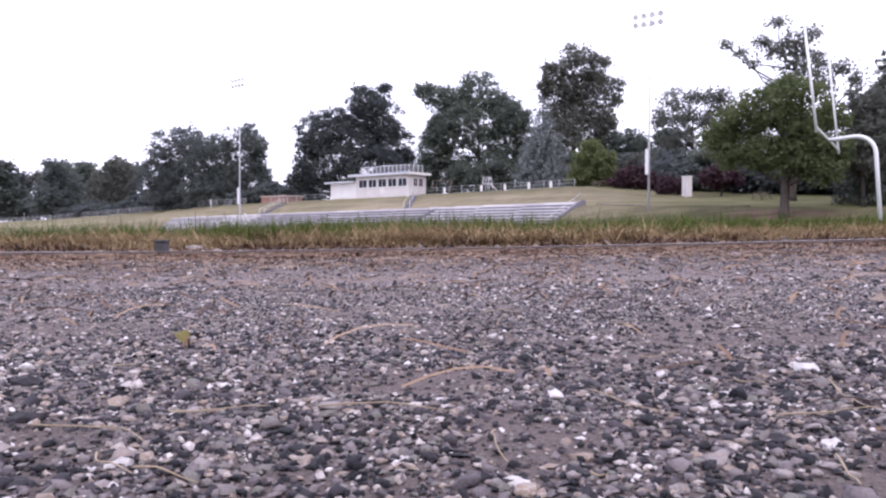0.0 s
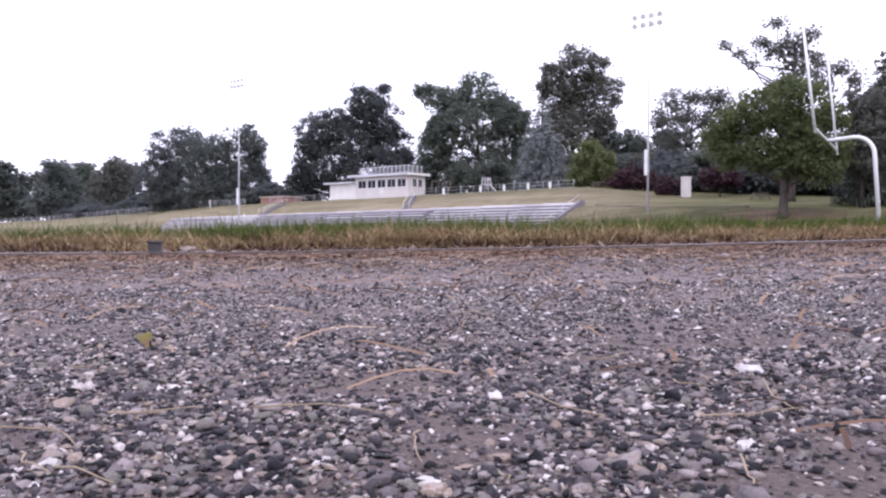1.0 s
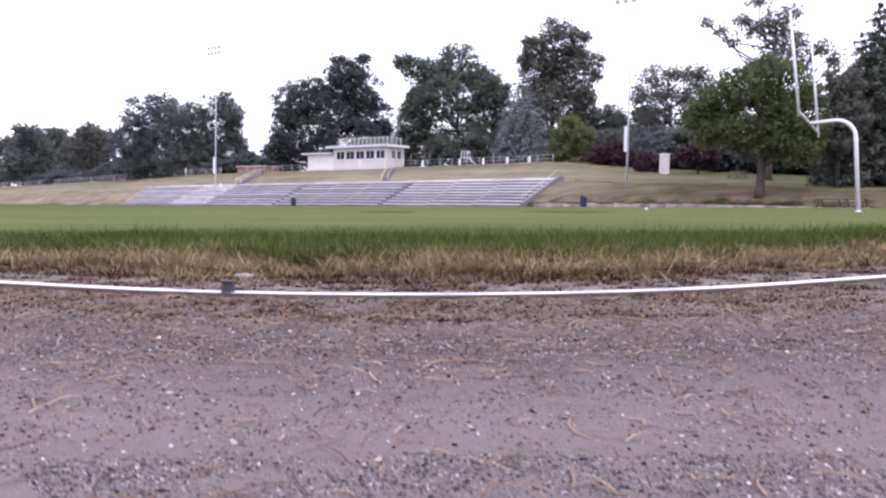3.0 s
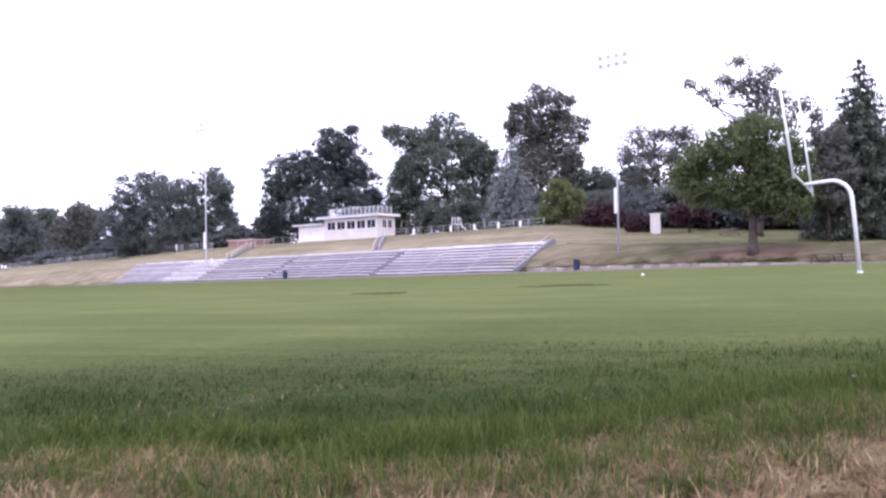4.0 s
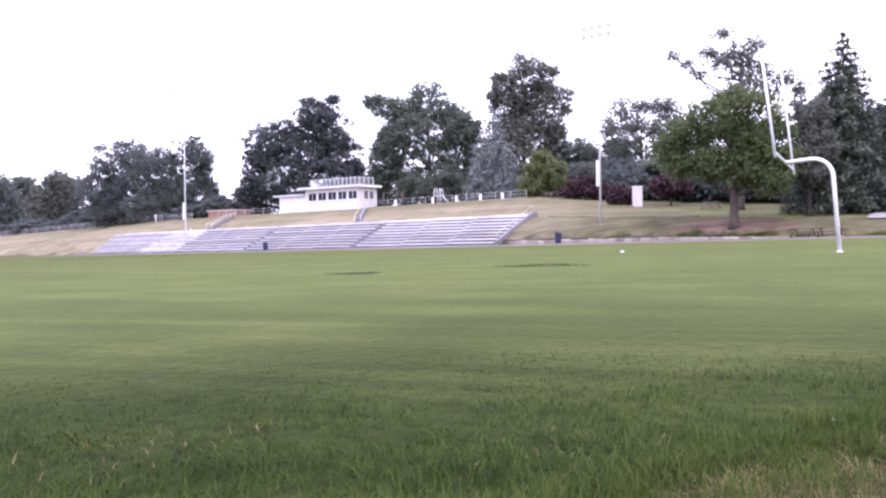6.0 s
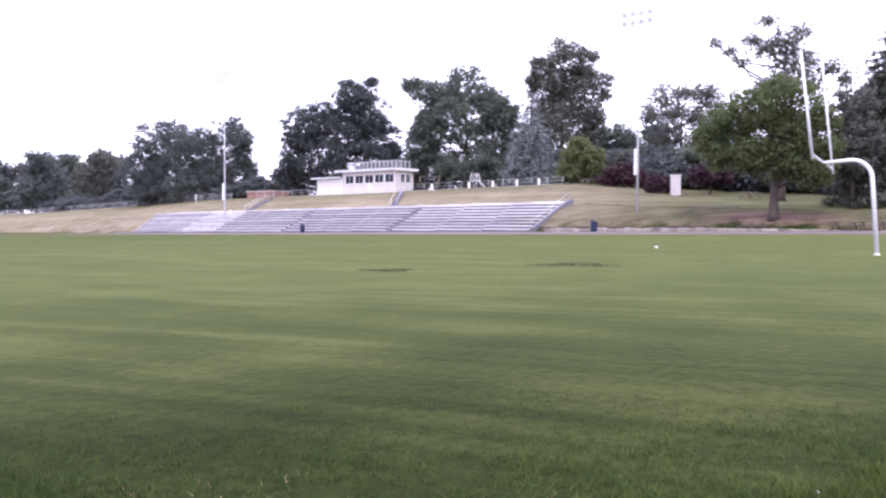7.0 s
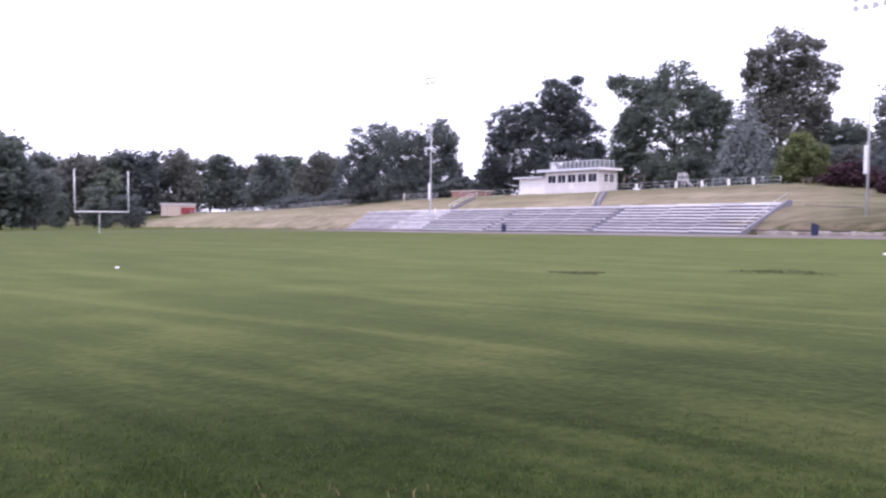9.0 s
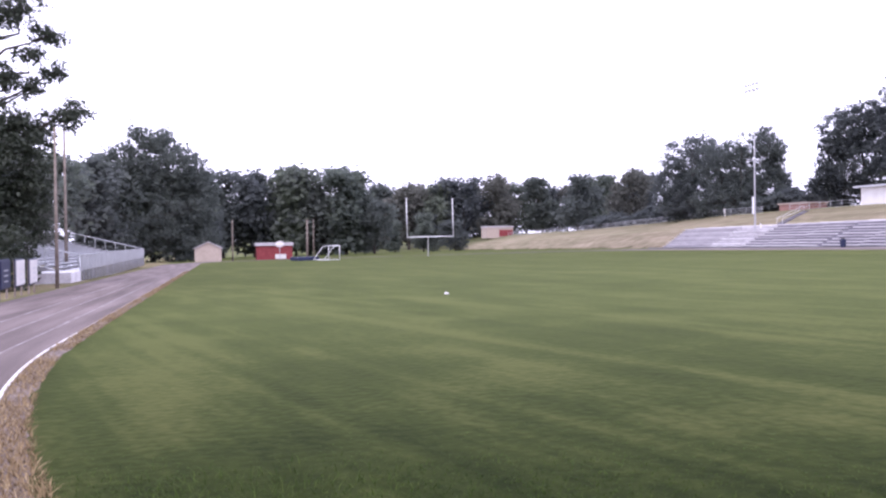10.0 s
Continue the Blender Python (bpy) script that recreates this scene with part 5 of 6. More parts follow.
bleachers()
rngb = random.Random(12)
for k in range(6):
    y = 17.9 + 2.24 * k
    b = thing("banner_board", g3(-35.8, y), "dark blue sponsor banner on wooden legs" if k == 3 else "white sponsor banner with blue frame on wooden legs", "banner", "banners beside the track", turn=4)
    part("panel", boxed(-0.02, 0.02, -0.95, 0.95, 0.44, 1.36, 0.008), BLUE if k == 3 else WALL_WHITE, b)
    part("frame", boxed(-0.06, -0.022, -1.02, 1.02, 0.38, 1.42, 0.008), BLUE, b)
    for q in (-0.75, 0.75):
        part("leg", boxed(-0.12, -0.062, q - 0.045, q + 0.045, -0.1, 1.36), WOOD_POLE, b)
    if k == 0:
        part("lettering", boxed(0.021, 0.024, -0.62, 0.62, 0.5, 0.8), BLUE, b)
        part("lettering", boxed(0.024, 0.027, -0.4, 0.4, 0.61, 0.69), WALL_WHITE, b)
    elif k == 1:
        part("picture", boxed(0.021, 0.024, -0.5, 0.5, 0.66, 1.08), BLUE, b, "dark printed picture")
        part("lettering", boxed(0.021, 0.024, -0.42, 0.42, 0.5, 0.57), BLUE, b)
    elif k == 2:
        disc = bmesh.new()
        bmesh.ops.create_cone(disc, cap_ends=True, segments=28, radius1=0.3, radius2=0.3, depth=0.004, matrix=pose(0.023, 0, 0.84, 0, 90, 0))
        part("emblem", disc, BLUE, b, "round blue printed emblem")
        core = bmesh.new()
        bmesh.ops.create_cone(core, cap_ends=True, segments=24, radius1=0.2, radius2=0.2, depth=0.004, matrix=pose(0.027, 0, 0.84, 0, 90, 0))
        part("emblem", core, RED, b, "dull red printed disc")
    else:
        for z in (0.62, 0.82, 1.0):
            w = 0.25 + 0.25 * rngb.random()
            part("lettering", boxed(0.021, 0.024, -w, w, z, z + 0.05), ALU, b)


def soccer_goal():
    g = thing("soccer_goal", g3(-14.6, 99), "white portable soccer goal lying at the field's edge", "soccer goal", turn=18)
    for y0, y1, nm in ((-1.6, -1.6, "post"), (1.6, 1.6, "post")):
        part(nm, piped([(0.3, y0, 0), (0.3, y1, 1.85)], 0.06, 8), METAL_WHITE, g)
        part("back_stay", piped([(0.3, y0, 1.85), (-0.5, y0, 1.75), (-1.9, y0, 0.06)], 0.045, 8), METAL_WHITE, g)
        part("ground_bar", piped([(0.3, y0, 0.06), (-1.9, y0, 0.06)], 0.045, 8), METAL_WHITE, g)
    part("crossbar", piped([(0.3, -1.6, 1.85), (0.3, 1.6, 1.85)], 0.06, 8), METAL_WHITE, g)
    part("back_bar", piped([(-1.9, -1.6, 0.06), (-1.9, 1.6, 0.06)], 0.045, 8), METAL_WHITE, g)
    m = thing("landing_mat", g3(-17.9, 101), "low dark blue mat beside the soccer goal", "mat", turn=18)
    part("mat", boxed(-1.5, 1.5, -1.3, 1.3, 0, 0.5, 0.06), BLUE, m)


soccer_goal()


# ---- loose grit, straw and grass ----
ICO = bmesh.new()
bmesh.ops.create_icosphere(ICO, subdivisions=1, radius=1)
ICO_V = np.array([v.co[:] for v in ICO.verts])
ICO_F = np.array([[v.index for v in f.verts] for f in ICO.faces if f.calc_center_median().z > -0.4])
ICO.free()
OCT_V = np.array([(1, 0, 0), (-1, 0, 0), (0, 1, 0), (0, -1, 0), (0, 0, 1), (0, 0, -1)], float)
OCT_F = np.array([(0, 2, 4), (2, 1, 4), (1, 3, 4), (3, 0, 4)])


def slope_z(x, y):
    return SLOPE_X * x + SLOPE_Y * y


def stones(x, y, size, rng, base_v, base_f, material, name, label, sink=0.25):
    n, m = len(x), len(base_v)
    v = np.repeat(base_v[None], n, 0) * (1 + 0.36 * rng.normal(size=(n, m, 1)))
    v = v * (size[:, None, None] * np.stack([0.9 + 0.6 * rng.random(n), 0.7 + 0.45 * rng.random(n), 0.45 + 0.45 * rng.random(n)], 1)[:, None])
    a, b = rng.random(n) * 6.283, rng.normal(size=n) * 0.35
    ca, sa, cb, sb = np.cos(a)[:, None], np.sin(a)[:, None], np.cos(b)[:, None], np.sin(b)[:, None]
    vx, vy, vz = v[..., 0], v[..., 1], v[..., 2]
    vy, vz = vy * cb - vz * sb, vy * sb + vz * cb
    vx, vy = vx * ca - vy * sa, vx * sa + vy * ca
    zc = slope_z(x, y) + 0.004 + size * (0.5 - sink) * (0.6 + 0.6 * rng.random(n))
    verts = np.stack([vx + x[:, None], vy + y[:, None], vz + zc[:, None]], -1).reshape(-1, 3)
    faces = (base_f[None] + (np.arange(n) * m)[:, None, None]).reshape(-1, 3)
    ob = new(name, fill_mesh(name, verts, faces, material))
    return tagged(ob, label, "gravel", kind="stuff")


def blades(x, y, height, width, lean, rng, material, name, label, category, joints=2, base=-0.002):
    """Tapered blades of grass that bend over."""
    n = len(x)
    a = rng.random(n) * 6.283
    d = np.stack([np.cos(a), np.sin(a)], 1)
    s = np.stack([-d[:, 1], d[:, 0]], 1) * width[:, None]
    z0 = slope_z(x, y) + base
    bend = lean * height
    rows_ = []
    for k in range(joints):
        f = k / joints
        c = np.stack([x, y], 1) + d * (bend * f ** 1.7)[:, None]
        zz = z0 + height * f * (1 - 0.3 * np.minimum(lean, 1.4) * f)
        w = s * (1 - 0.45 * f)
        rows_.append(np.concatenate([c - w, zz[:, None]], 1))
        rows_.append(np.concatenate([c + w, zz[:, None]], 1))
    c = np.stack([x, y], 1) + d * bend[:, None]
    rows_.append(np.concatenate([c, (z0 + height * (1 - 0.3 * np.minimum(lean, 1.4)))[:, None]], 1))
    verts = np.stack(rows_, 1)
    m = verts.shape[1]
    tri = []
    for k in range(joints - 1):
        q = 2 * k
        tri += [(q, q + 1, q + 3), (q, q + 3, q + 2)]
    tri.append((m - 3, m - 2, m - 1))
    faces = (np.array(tri)[None] + (np.arange(n) * m)[:, None, None]).reshape(-1, 3)
    ob = new(name, fill_mesh(name, verts.reshape(-1, 3), faces, material))
    return tagged(ob, label, category, kind="stuff")


SPOT = np.array([-29.77, -7.80])          # the camera's first spot, beside the bend; grit is strewn over its view
FWD = np.array([math.sin(radians(50.2)), math.cos(radians(50.2))])
SIDE = np.array([FWD[1], -FWD[0]])


def fan(n, near, far, spread, rng, power=1.0):
    """Points strewn over a fan that opens from the camera's first spot along its view."""
    u = near + (far - near) * rng.random(n) ** power
    v = (2 * rng.random(n) - 1) * (spread * u + 0.05)
    p = SPOT + u[:, None] * FWD + v[:, None] * SIDE
    return p[:, 0], p[:, 1]


def bare(x, y, rng, least=0.12):
    """Leaves out grit where the brown dust shows between it."""
    k = 0.84 + 1.5 * patchy(x, y, 11.0, 31) + 0.8 * patchy(x, y, 30.0, 23)
    return rng.random(len(x)) < np.clip(k, least, 1)


def strew(n, near, far, spread, power, size, sway, rng, shape, name, label, sink=0.25, least=0.12):
    x, y = fan(n, near, far, spread, rng, power)
    keep = (inside(x, y) < -0.01) & bare(x, y, rng, least)
    x, y = x[keep], y[keep]
    stones(x, y, size * np.exp(sway * rng.normal(size=len(x))), rng, *shape, STONE, name, label, sink)


def build_grit():
    rng = np.random.default_rng(11)
    octa, ico = (OCT_V, OCT_F), (ICO_V, ICO_F)
    strew(62000, 0.05, 0.6, 0.66, 0.6, 0.00052, 0.4, rng, octa, "fine_grit", "fine angular grey cinder grit", 0.1, 0.4)
    strew(30000, 0.07, 0.3, 0.64, 0.6, 0.00056, 0.45, rng, ico, "loose_grit", "loose grey, black and pale crushed cinders", 0.1)
    strew(3800, 0.08, 0.36, 0.66, 0.7, 0.0009, 0.28, rng, ico, "coarse_grit", "small chipped cinders in many greys", -0.1)
    strew(60000, 0.26, 0.7, 0.7, 0.6, 0.0007, 0.42, rng, octa, "cinder_grit", "fine grey cinders strewn over the track", 0.3, 0.16)
    strew(48000, 0.6, 1.3, 0.72, 0.65, 0.00085, 0.45, rng, octa, "trodden_grit", "trodden fine grey cinders on the track", 0.36, 0.16)
    strew(32000, 1.15, 2.1, 0.78, 0.8, 0.0011, 0.45, rng, octa, "worn_grit", "trodden grey cinders towards the kerb", 0.42, 0.15)
    strew(420, 0.1, 1.5, 0.8, 0.7, 0.0014, 0.25, rng, ico, "cinder_lumps", "larger dark and pale cinder lumps", 0.1, 0.5)
    n = 30000
    r, a = 0.35 + 2.9 * rng.random(n) ** 0.7, rng.random(n) * 6.283
    x, y = SPOT[0] + r * np.cos(a), SPOT[1] + r * np.sin(a)
    d = inside(x, y)
    ahead = (x - SPOT[0]) * FWD[0] + (y - SPOT[1]) * FWD[1]
    keep = (d < -0.02) & (d > -3.6) & ((ahead < 0.9 * r) | (r > 1.2))
    x, y = x[keep], y[keep]
    stones(x, y, 0.0015 * np.exp(0.45 * rng.normal(size=len(x))), rng, OCT_V, OCT_F, STONE, "track_grit", "sparse coarse grit on the running track")
    # clods and pebbles on the bare earth
    n = 8000
    s, o = -14.5 + 8 * rng.random(n), -0.07 - 0.62 * rng.random(n) ** 1.2
    p = np.array([kerb_point(a, b)[:2] for a, b in zip(s, o)])
    stones(p[:, 0], p[:, 1], 0.0042 * np.exp(0.45 * rng.normal(size=n)), rng, OCT_V, OCT_F, CLOD, "earth_clods", "small brown clods on the bare earth")


def view_area(n, near, far, rng, power=0.5, centre=(-28.9, -7.1), a0=-92, a1=22):
    """Points over the part of the field that the camera sees from the bend."""
    r = near + (far - near) * rng.random(n) ** power
    a = np.radians(a0 + (a1 - a0) * rng.random(n))
    return centre[0] - r * np.sin(a), centre[1] + r * np.cos(a)


def patchy(x, y, scale, seed=0.0):
    return np.array([noise.noise(Vector((p * scale, q * scale, seed))) for p, q in zip(x, y)])


def tufts(n, per, s_range, o_range, height, width, spread, lean, rng, material, name, label, category, base=0.004):
    """Clumps of blades strewn along the inner side of the kerb."""
    s = s_range[0] + (s_range[1] - s_range[0]) * rng.random(n)
    o = o_range[0] + (o_range[1] - o_range[0]) * rng.random(n)
    q = np.array([kerb_point(a, b)[:2] for a, b in zip(s, o)])
    grow = 0.55 + 0.9 * rng.random(n) ** 1.3
    m = n * per
    pick = rng.integers(0, n, m)
    off = spread * rng.normal(size=(m, 2)) * grow[pick, None]
    blades(q[pick, 0] + off[:, 0], q[pick, 1] + off[:, 1], height * grow[pick] * (0.45 + 0.75 * rng.random(m)), width * (0.6 + 0.8 * rng.random(m)), lean[0] + (lean[1] - lean[0]) * rng.random(m), rng, material, name, label, category, 2, base)


def build_grass():
    rng = np.random.default_rng(5)
    # straw between the bare earth and the turf
    n = 70000
    s = np.concatenate([-17 + 10 * rng.random(n // 4), -13 + 6 * rng.random(n - n // 4)])
    o = -(0.3 + 1.0 * rng.random(n) ** 1.1) * np.interp(s, [-9, -7.2], [1, 0.45])
    p = np.array([kerb_point(a, b)[:2] for a, b in zip(s, o)])
    x, y = p[:, 0], p[:, 1]
    keep = 1.5 * patchy(x, y, 2.6, 4) + 0.6 * patchy(x, y, 8.0, 6) + 0.6 * rng.random(n) + 0.45 * (-o - 0.7) > -0.02
    x, y, o = x[keep], y[keep], o[keep]
    m = len(x)
    blades(x, y, (0.03 + 0.055 * rng.random(m)) * np.clip(-o * 1.3, 0.35, 1.1) * (1 + 0.6 * patchy(x, y, 3.0, 8)), 0.001 + 0.0012 * rng.random(m), 0.5 + 2.2 * rng.random(m) ** 1.3, rng, STRAW, "dry_grass", "tangled dead straw-coloured grass behind the kerb", "dry grass", 2, 0.003)
    tufts(520, 72, (-14.2, -8.3), (-0.42, -1.15), 0.072, 0.0017, 0.026, (0.4, 2.4), rng, STRAW, "straw_tufts", "golden clumps of dead standing grass behind the kerb", "dry grass")
    tufts(620, 46, (-13.5, -7.5), (-0.1, -0.75), 0.015, 0.0026, 0.018, (0.8, 3.5), rng, RUST, "rusty_litter", "rust-brown withered plants on the bare earth", "dry grass")
    tufts(520, 46, (-14.5, -7.8), (-0.32, -0.95), 0.036, 0.0022, 0.024, (0.8, 2.8), rng, RUST, "rusty_grass", "rust-brown dead grass among the straw", "dry grass")
    tufts(420, 40, (-13.5, -7.5), (0.01, 0.34), 0.009, 0.0024, 0.022, (0.8, 4.0), rng, RUST, "brown_litter", "brown plant litter on the cinders beside the kerb", "dry grass")
    tufts(700, 20, (-13.5, -7.5), (0.1, 0.75), 0.006, 0.0013, 0.05, (0.8, 4.5), rng, LITTER_STRAW, "pale_litter", "pale plant litter strewn over the cinders", "dry grass")
    # green blades near the bend
    n = 150000
    x, y = view_area(n, 0.8, 7.5, rng, 0.62)
    d = inside(x, y)
    edge = (1.3 + 0.7 * patchy(x, y, 1.1, 2)) * np.interp(y, [-5.2, -4, -2.5], [1, 0.5, 0.3])
    dist = np.hypot(x + 28.9, y + 7.1)
    keep = (d > edge * 0.75) & (rng.random(n) < np.clip((d - edge * 0.75) * 2.2, 0.05, 1)) & (rng.random(n) < np.clip((6.2 - dist) / 3.2, 0, 1))
    x, y, d = x[keep], y[keep], d[keep]
    m = len(x)
    tall = np.interp(d, [0.8, 2.0, 2.8, 4.0, 6.0], [1.8, 1.7, 1.0, 0.7, 0.35]) * np.clip(1 + 0.9 * patchy(x, y, 1.6, 7) + 0.7 * patchy(x, y, 4.5, 17), 0.35, 2.0)
    blades(x, y, (0.02 + 0.026 * rng.random(m)) * tall, 0.0011 + 0.0016 * rng.random(m), 0.4 + 1.5 * rng.random(m), rng, BLADE, "turf_blades", "mown green grass blades beside the bend", "grass", 2)
    # taller tufts along the edge of the turf
    tufts(600, 66, (-15.5, -8.3), (-0.95, -1.7), 0.095, 0.0021, 0.045, (0.2, 1.2), rng, BLADE_TALL, "grass_tufts", "taller green tufts along the worn edge of the turf", "grass")
    tufts(240, 80, (-15.5, -8.3), (-0.7, -1.15), 0.095, 0.0019, 0.045, (0.2, 1.4), rng, BLADE_TALL, "verge_tufts", "dark green tufts standing among the straw", "grass")
    # dead blades among them
    n = 1500
    x, y = view_area(n, 0.8, 4, rng, 0.6)
    keep = (inside(x, y) > 0.9) & (patchy(x, y, 0.9, 12) > 0.05)
    x, y = x[keep], y[keep]
    m = len(x)
    blades(x, y, 0.025 + 0.035 * rng.random(m), 0.0012 + 0.0012 * rng.random(m), 0.4 + rng.random(m), rng, STRAW, "withered_blades", "withered pale blades among the turf", "dry grass")
    # coarser blades further out
    for near, far, n, h, w, nm in ((3.2, 7.5, 90000, 0.012, 0.0034, "field_grass"),):
        x, y = view_area(n, near, far, rng, 0.6)
        dist = np.hypot(x + 28.9, y + 7.1)
        keep = (inside(x, y) > np.interp(y, [-5.2, -4, -2.5, 4], [1.6, 0.7, 0.4, 0.3])) & (rng.random(n) < np.clip(np.minimum((dist - near) / (0.5 * near), (far - dist) / (0.5 * far)), 0, 1))
        x, y = x[keep], y[keep]
        m = len(x)
        tall = 1 + 0.6 * patchy(x, y, 0.5, 3)
        blades(x, y, (0.6 + 0.6 * rng.random(m)) * h * tall, w * (0.6 + 0.8 * rng.random(m)), 1.0 + 2.2 * rng.random(m), rng, BLADE, nm, "mown green grass of the playing field", "grass", 1)
    # straw along the rest of the kerb
    n = 44000
    s, o = np.concatenate([-6.5 + 63 * rng.random(n // 2) ** 1.7, -36 + 19 * rng.random(n // 2)]), rng.random(n) ** 1.2
    o = -0.06 - np.interp(s, [-7, -3, 0, 9], [0.42, 0.34, 0.34, 0.3]) * o
    p = np.array([kerb_point(a, b)[:2] for a, b in zip(s, o)])
    keep = patchy(p[:, 0], p[:, 1], 0.8, 4) + 0.6 * rng.random(n) > 0.1
    p = p[keep]
    m = len(p)
    blades(p[:, 0], p[:, 1], 0.04 + 0.05 * rng.random(m), 0.003 + 0.003 * rng.random(m), 0.5 + rng.random(m), rng, STRAW, "verge_straw", "dead grass along the inner edge of the track", "dry grass", 1, 0.004)
    # flattened tufts on the cinders along the kerb
    n = 36000
    s, o = -14 + 7 * rng.random(n), 0.02 + 0.8 * rng.random(n) ** 1.4
    p = np.array([kerb_point(a, b)[:2] for a, b in zip(s, o)])
    keep = 1.3 * patchy(p[:, 0], p[:, 1], 3.2, 14) + 0.5 * rng.random(n) - 0.9 * o > -0.05
    p = p[keep]
    m = len(p)
    blades(p[:, 0], p[:, 1], 0.003 + 0.007 * rng.random(m), 0.0007 + 0.0009 * rng.random(m), 1.5 + 3.5 * rng.random(m), rng, LITTER_STRAW, "flattened_straw", "flattened brown straw on the cinders beside the kerb", "dry grass", 2, 0.0035)
    # wisps lying on the cinders
    n = 11000
    x, y = fan(n, 0.12, 1.9, 0.85, rng, 0.5)
    d = inside(x, y)
    keep = (d < 0) & (rng.random(n) < np.clip(0.2 + 0.8 * np.exp(d * 2.4), 0, 1))
    x, y = x[keep], y[keep]
    verts, faces = [], []
    for px, py in zip(x, y):
        # wisps are made smaller towards the camera's first spot
        away = min(1.0, 0.3 + math.hypot(px - SPOT[0], py - SPOT[1]))
        a, ln, w = rng.random() * 6.283, (0.012 + 0.06 * rng.random() ** 2) * away, (0.0005 + 0.0007 * rng.random()) * away
        curl = rng.normal() * 0.8
        i0 = len(verts)
        for k in range(5):
            f = k / 4
            cx, cy = px + math.cos(a + curl * f) * ln * f, py + math.sin(a + curl * f) * ln * f
            zz = slope_z(cx, cy) + 0.0068 + 0.003 * math.sin(3 * f + curl)
            ox, oy = -math.sin(a + curl * f) * w, math.cos(a + curl * f) * w
            verts += [(cx - ox, cy - oy, zz), (cx + ox, cy + oy, zz + 0.0004)]
        faces += [(i0 + 2 * k + q[0], i0 + 2 * k + q[1], i0 + 2 * k + q[2]) for k in range(4) for q in ((0, 1, 3), (0, 3, 2))]
    ob = new("straw_wisps", fill_mesh("straw_wisps", np.array(verts), np.array(faces), LITTER_STRAW))
    tagged(ob, "dry straw wisps lying on the cinders", "straw", kind="stuff")


build_grit()
build_grass()


# ---- small things on the field ----
def litter(at, size, label, seed):
    rng = random.Random(seed)
    bm = bmesh.new()
    bmesh.ops.create_icosphere(bm, subdivisions=2, radius=1)
    for v in bm.verts:
        k = 1 + 0.35 * rng.uniform(-1, 1)
        v.co = Vector((v.co.x * k * size, v.co.y * k * size * 0.75, (v.co.z * k * 0.55 + 0.35) * size))
    t = thing("litter", at, label, "litter", "scraps on the grass")
    part("scrap", bm, WALL_WHITE, t)


litter(g3(-21.9, 17.2), 0.06, "crumpled white paper scrap lying on the grass", 1)
litter(g3(3.5, 7.4), 0.1, "white plastic scrap lying on the grass", 2)
litter(g3(-24.97, -6.31), 0.012, "tiny white scrap in the grass", 3)


def pale_rock():
    p = kerb_point(-9.86, -0.42)
    t = thing("rock", tuple(on_ground(p, 0.0)), "pale rounded stone on the bare earth", "rock")
    rng = random.Random(8)
    bm = bmesh.new()
    bmesh.ops.create_icosphere(bm, subdivisions=2, radius=1)
    for v in bm.verts:
        k = 1 + 0.14 * rng.uniform(-1, 1)
        v.co = Vector((v.co.x * k * 0.035, v.co.y * k * 0.027, (v.co.z * k + 0.4) * 0.015))
    part("stone", bm, CONCRETE, t)


def kerb_block(s):
    p = kerb_point(s, -0.03)
    t = thing("kerb_stub", tuple(on_ground(p, 0.0)), "small dark stub fixed on the kerb", "stub", "stubs on the kerb", turn=35)
    bm = boxed(-0.014, 0.014, -0.012, 0.012, 0.0, 0.034, 0.003)
    part("stub", bm, DARK_BLOCK, t)
    part("cap", boxed(-0.017, 0.017, -0.015, 0.015, 0.034, 0.039, 0.002), DARK_BLOCK, t)


pale_rock()
kerb_block(-10.05)


def fallen_leaf(at, size, label, seed):
    rng = random.Random(seed)
    t = thing("fallen_leaf", at, label, "leaf", turn=rng.random() * 360)
    bm = bmesh.new()
    n = 7
    left, right, mid = [], [], []
    for k in range(n + 1):
        f = k / n
        w = size * 0.42 * math.sin(math.pi * f) ** 0.8
        z = size * (0.5 * f + 0.2 * math.sin(3 * f))
        mid.append(bm.verts.new((size * (f - 0.5), 0, z)))
        left.append(bm.verts.new((size * (f - 0.5), w, z + 0.35 * w)))
        right.append(bm.verts.new((size * (f - 0.5), -w, z + 0.45 * w)))
    for k in range(n):
        bm.faces.new((mid[k], mid[k + 1], left[k + 1], left[k]))
        bm.faces.new((right[k], right[k + 1], mid[k + 1], mid[k]))
    part("blade", bm, YELLOW_LEAF, t)


YELLOW_LEAF = mat("yellow_leaf", two((0.12, 0.1, 0.03), (0.26, 0.22, 0.07)), 200, 900, 0.7, bump=0.2, bump_size=0.001, through_light=0.3)
q = (-29.59, -7.53)
fallen_leaf((q[0], q[1], slope_z(q[0], q[1]) + 0.006), 0.0078, "curled yellowish leaf scrap on the cinders", 4)


def dead_patch(x, y, rx, ry, seed):
    """A low dark patch of scorched turf."""
    rng = np.random.default_rng(seed)
    n = 700
    r, a = np.sqrt(rng.random(n)), rng.random(n) * 6.283
    r = r * (0.75 + 0.25 * np.sin(3 * a + seed))
    px, py = x + rx * r * np.cos(a), y + ry * r * np.sin(a)
    blades(px, py, 0.02 + 0.02 * rng.random(n), 0.02 + 0.02 * rng.random(n), 0.8 + 1.2 * rng.random(n), rng, SCORCHED, "scorched_turf", "dark scorched patch in the turf", "grass", 1)


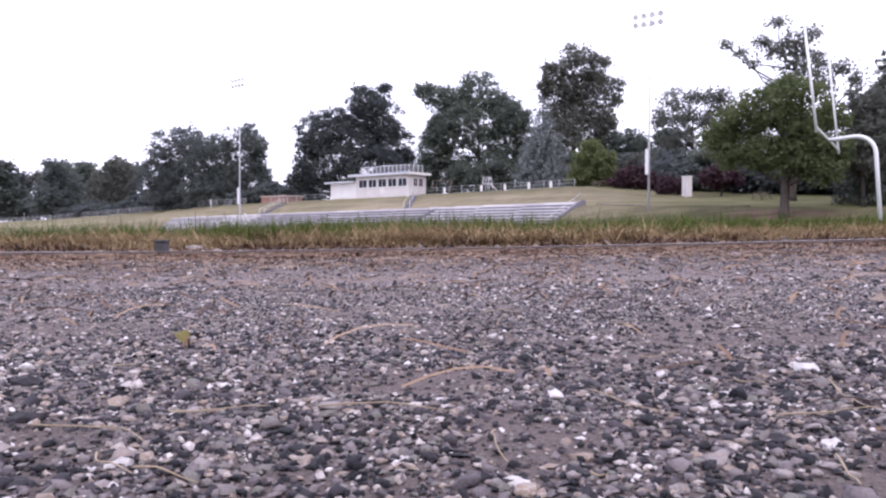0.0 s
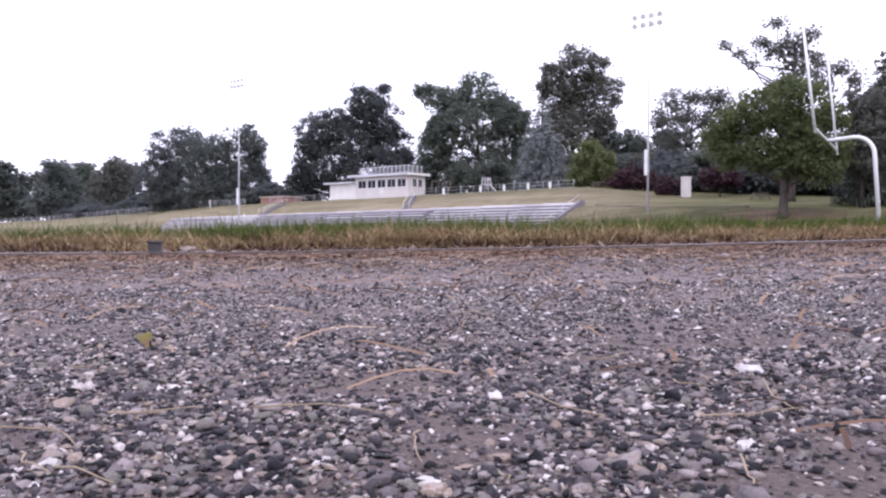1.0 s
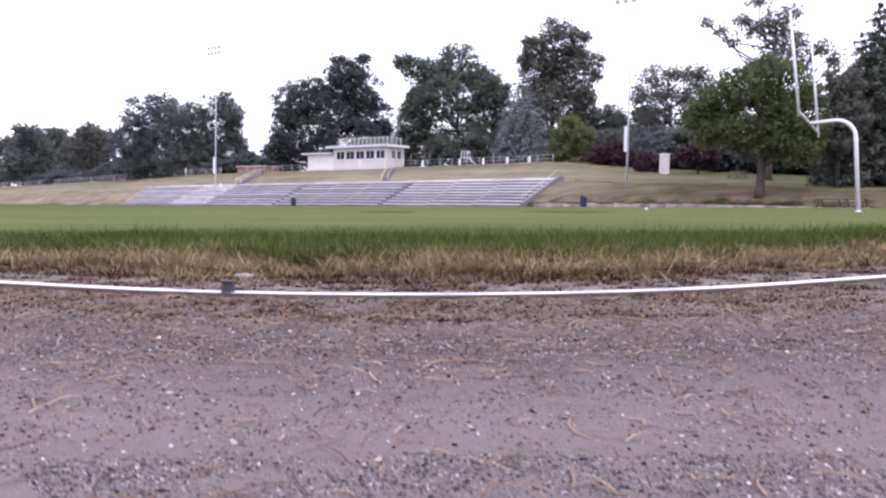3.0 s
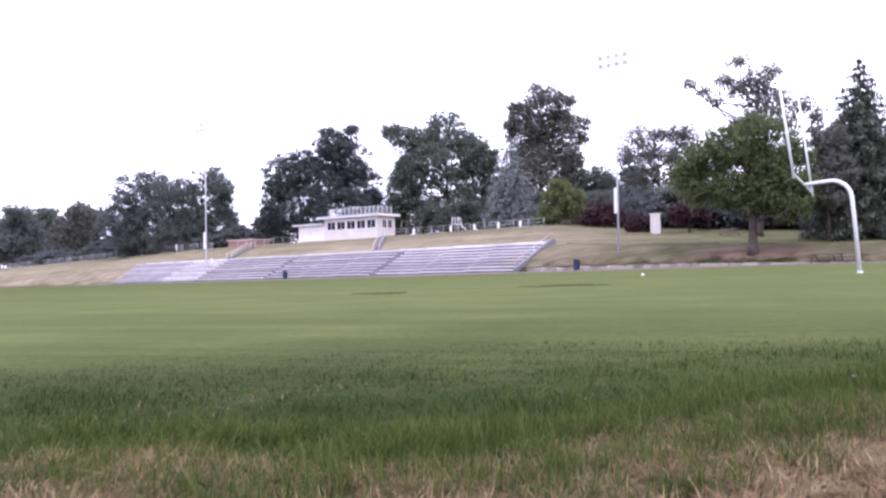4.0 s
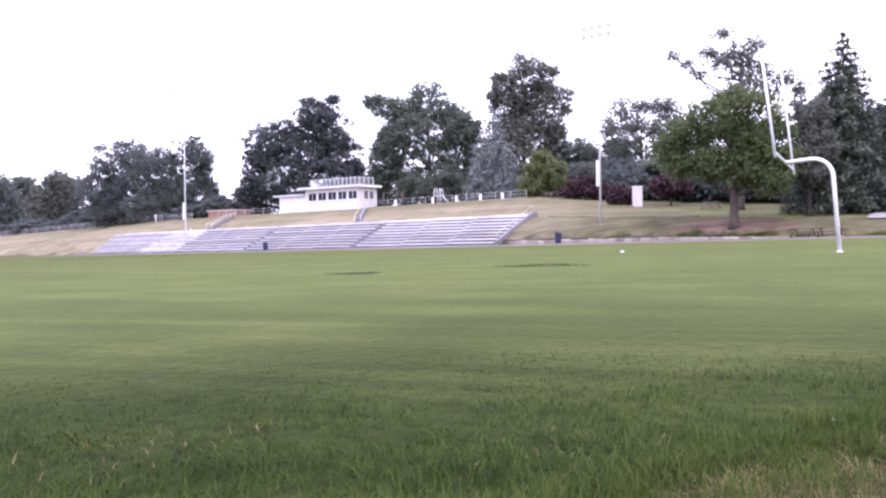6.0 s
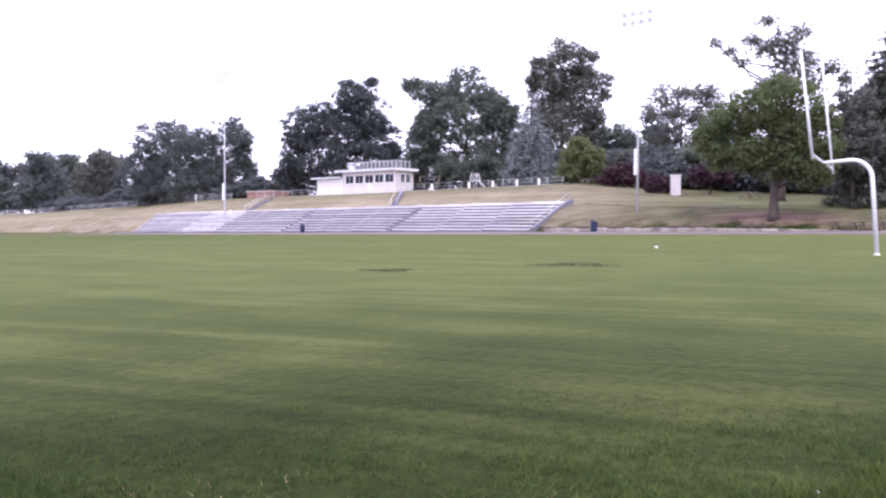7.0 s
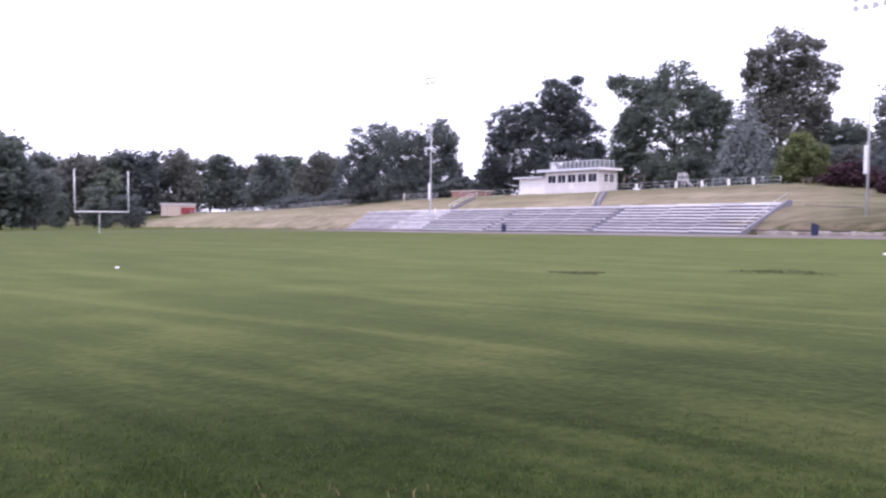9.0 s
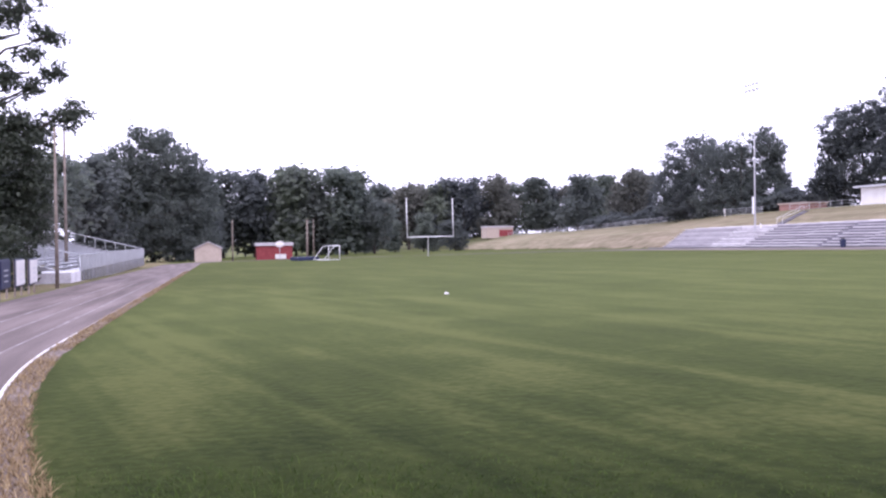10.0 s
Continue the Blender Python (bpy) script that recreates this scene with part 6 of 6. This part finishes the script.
SCORCHED = mat("scorched_turf", two((0.05, 0.06, 0.02), (0.085, 0.096, 0.036)), 2, 12, 0.9, bump=0, island=0.3)
dead_patch(-8.9, 4.2, 1.1, 1.6, 1)
dead_patch(-13.2, 7.3, 0.7, 1.0, 2)


def backboard():
    t = thing("basketball_hoop", g3(-19.6, 122.5), "white basketball backboard on a thin pole", "basketball hoop", turn=-10)
    part("pole", piped([(0, 0, -0.2), (0, 0, 2.3)], 0.05, 8), GALV, t)
    bm = bmesh.new()
    bmesh.ops.create_cone(bm, cap_ends=True, segments=20, radius1=0.62, radius2=0.62, depth=0.06, matrix=Matrix.Translation((0, -0.1, 2.4)) @ Matrix.Rotation(radians(90), 4, "X") @ Matrix.Diagonal((1.1, 0.75, 1, 1)))
    part("board", bm, WALL_WHITE, t)
    part("rim", piped([(0.22 * math.cos(a), -0.4 + 0.22 * math.sin(a), 2.2) for a in np.linspace(0, 6.283, 13)], 0.015, 5), RED, t)


backboard()


def straw_stem(x, y, length, heading, seed):
    """A dry bent stem lying on the cinders."""
    rng = random.Random(seed)
    t = thing("straw_stem", (x, y, slope_z(x, y) + 0.0052), "bent dry straw stem lying on the cinders", "straw", "straw stems on the cinders", turn=heading)
    bow, kink = rng.uniform(-0.16, 0.16), rng.uniform(0.3, 0.7)
    pts = []
    for k in range(9):
        f = k / 8
        pts.append((length * (f - 0.5), length * bow * math.sin(math.pi * f) + (0.05 * length if f > kink else 0), 0.0012 + 0.0016 * math.sin(2.2 * f + seed) ** 2))
    part("stem", piped(pts, [0.00026 - 0.00013 * k / 8 for k in range(9)], 6), STEM, t)


STEM = mat("dry_stem", two((0.2, 0.15, 0.095), (0.4, 0.32, 0.23)), 60, 400, 0.7, bump=0.1, bump_size=0.0005)
STEMS = ((-29.684, -7.641, 0.039, -85), (-29.589, -7.716, 0.028, -109), (-29.575, -7.757, 0.028, -34), (-29.691, -7.666, 0.022, -106), (-29.639, -7.714, 0.02, -140), (-29.619, -7.77, 0.016, -156), (-29.646, -7.739, 0.009, -137), (-29.689, -7.68, 0.015, -80), (-29.629, -7.561, 0.02, 37), (-29.548, -7.729, 0.016, -134), (-29.629, -7.674, 0.032, -61), (-29.55, -7.753, 0.03, -152), (-29.518, -7.69, 0.013, -45), (-29.427, -7.562, 0.022, -28), (-29.445, -7.642, 0.018, -23), (-29.654, -7.645, 0.022, -49))
for k, (x, y, ln, way) in enumerate(STEMS):
    straw_stem(x, y, ln, way, k)


def pebble(x, y, r, stone, label, seed):
    """One of the larger stones that stand out of the grit."""
    rng = np.random.default_rng(seed)
    t = thing("pebble", (x, y, slope_z(x, y) + 0.003), label, "pebble", "larger stones in the grit", turn=40.0 * seed)
    bm = bmesh.new()
    bmesh.ops.create_icosphere(bm, subdivisions=2, radius=1)
    for v in bm.verts:
        k = 1 + 0.3 * noise.noise(v.co * 1.3 + Vector((seed, 0, 0))) + 0.06 * rng.normal()
        v.co = Vector((v.co.x * r * 1.15, v.co.y * r * 0.85, v.co.z * r * 0.62 + 0.2 * r)) * k
    part("stone", bm, stone, t)


PALE_STONE = mat("pale_stone", two((0.34, 0.31, 0.3), (0.56, 0.53, 0.52)), 120, 900, 0.7, bump=0.4, bump_size=0.0006)
DARK_STONE = mat("dark_cinder", two((0.012, 0.011, 0.013), (0.045, 0.04, 0.045)), 120, 900, 0.8, bump=0.6, bump_size=0.0008)
for k, (x, y, r) in enumerate(((-29.6084, -7.5654, 0.0026), (-29.5915, -7.7616, 0.0031), (-29.6486, -7.6992, 0.0022), (-29.649, -7.7245, 0.0027), (-29.6849, -7.6588, 0.0027), (-29.6371, -7.6778, 0.0016), (-29.5038, -7.7314, 0.004))):
    pebble(x, y, r, PALE_STONE, "pale angular stone lying proud of the cinders", k)
for k, (x, y, r) in enumerate(((-29.659, -7.5591, 0.005), (-29.6798, -7.6042, 0.0038), (-29.5485, -7.7402, 0.0031), (-29.6586, -7.6861, 0.0022), (-29.5936, -7.7516, 0.003), (-29.703, -7.6564, 0.003))):
    pebble(x, y, r, DARK_STONE, "black clinker lump lying proud of the cinders", 20 + k)
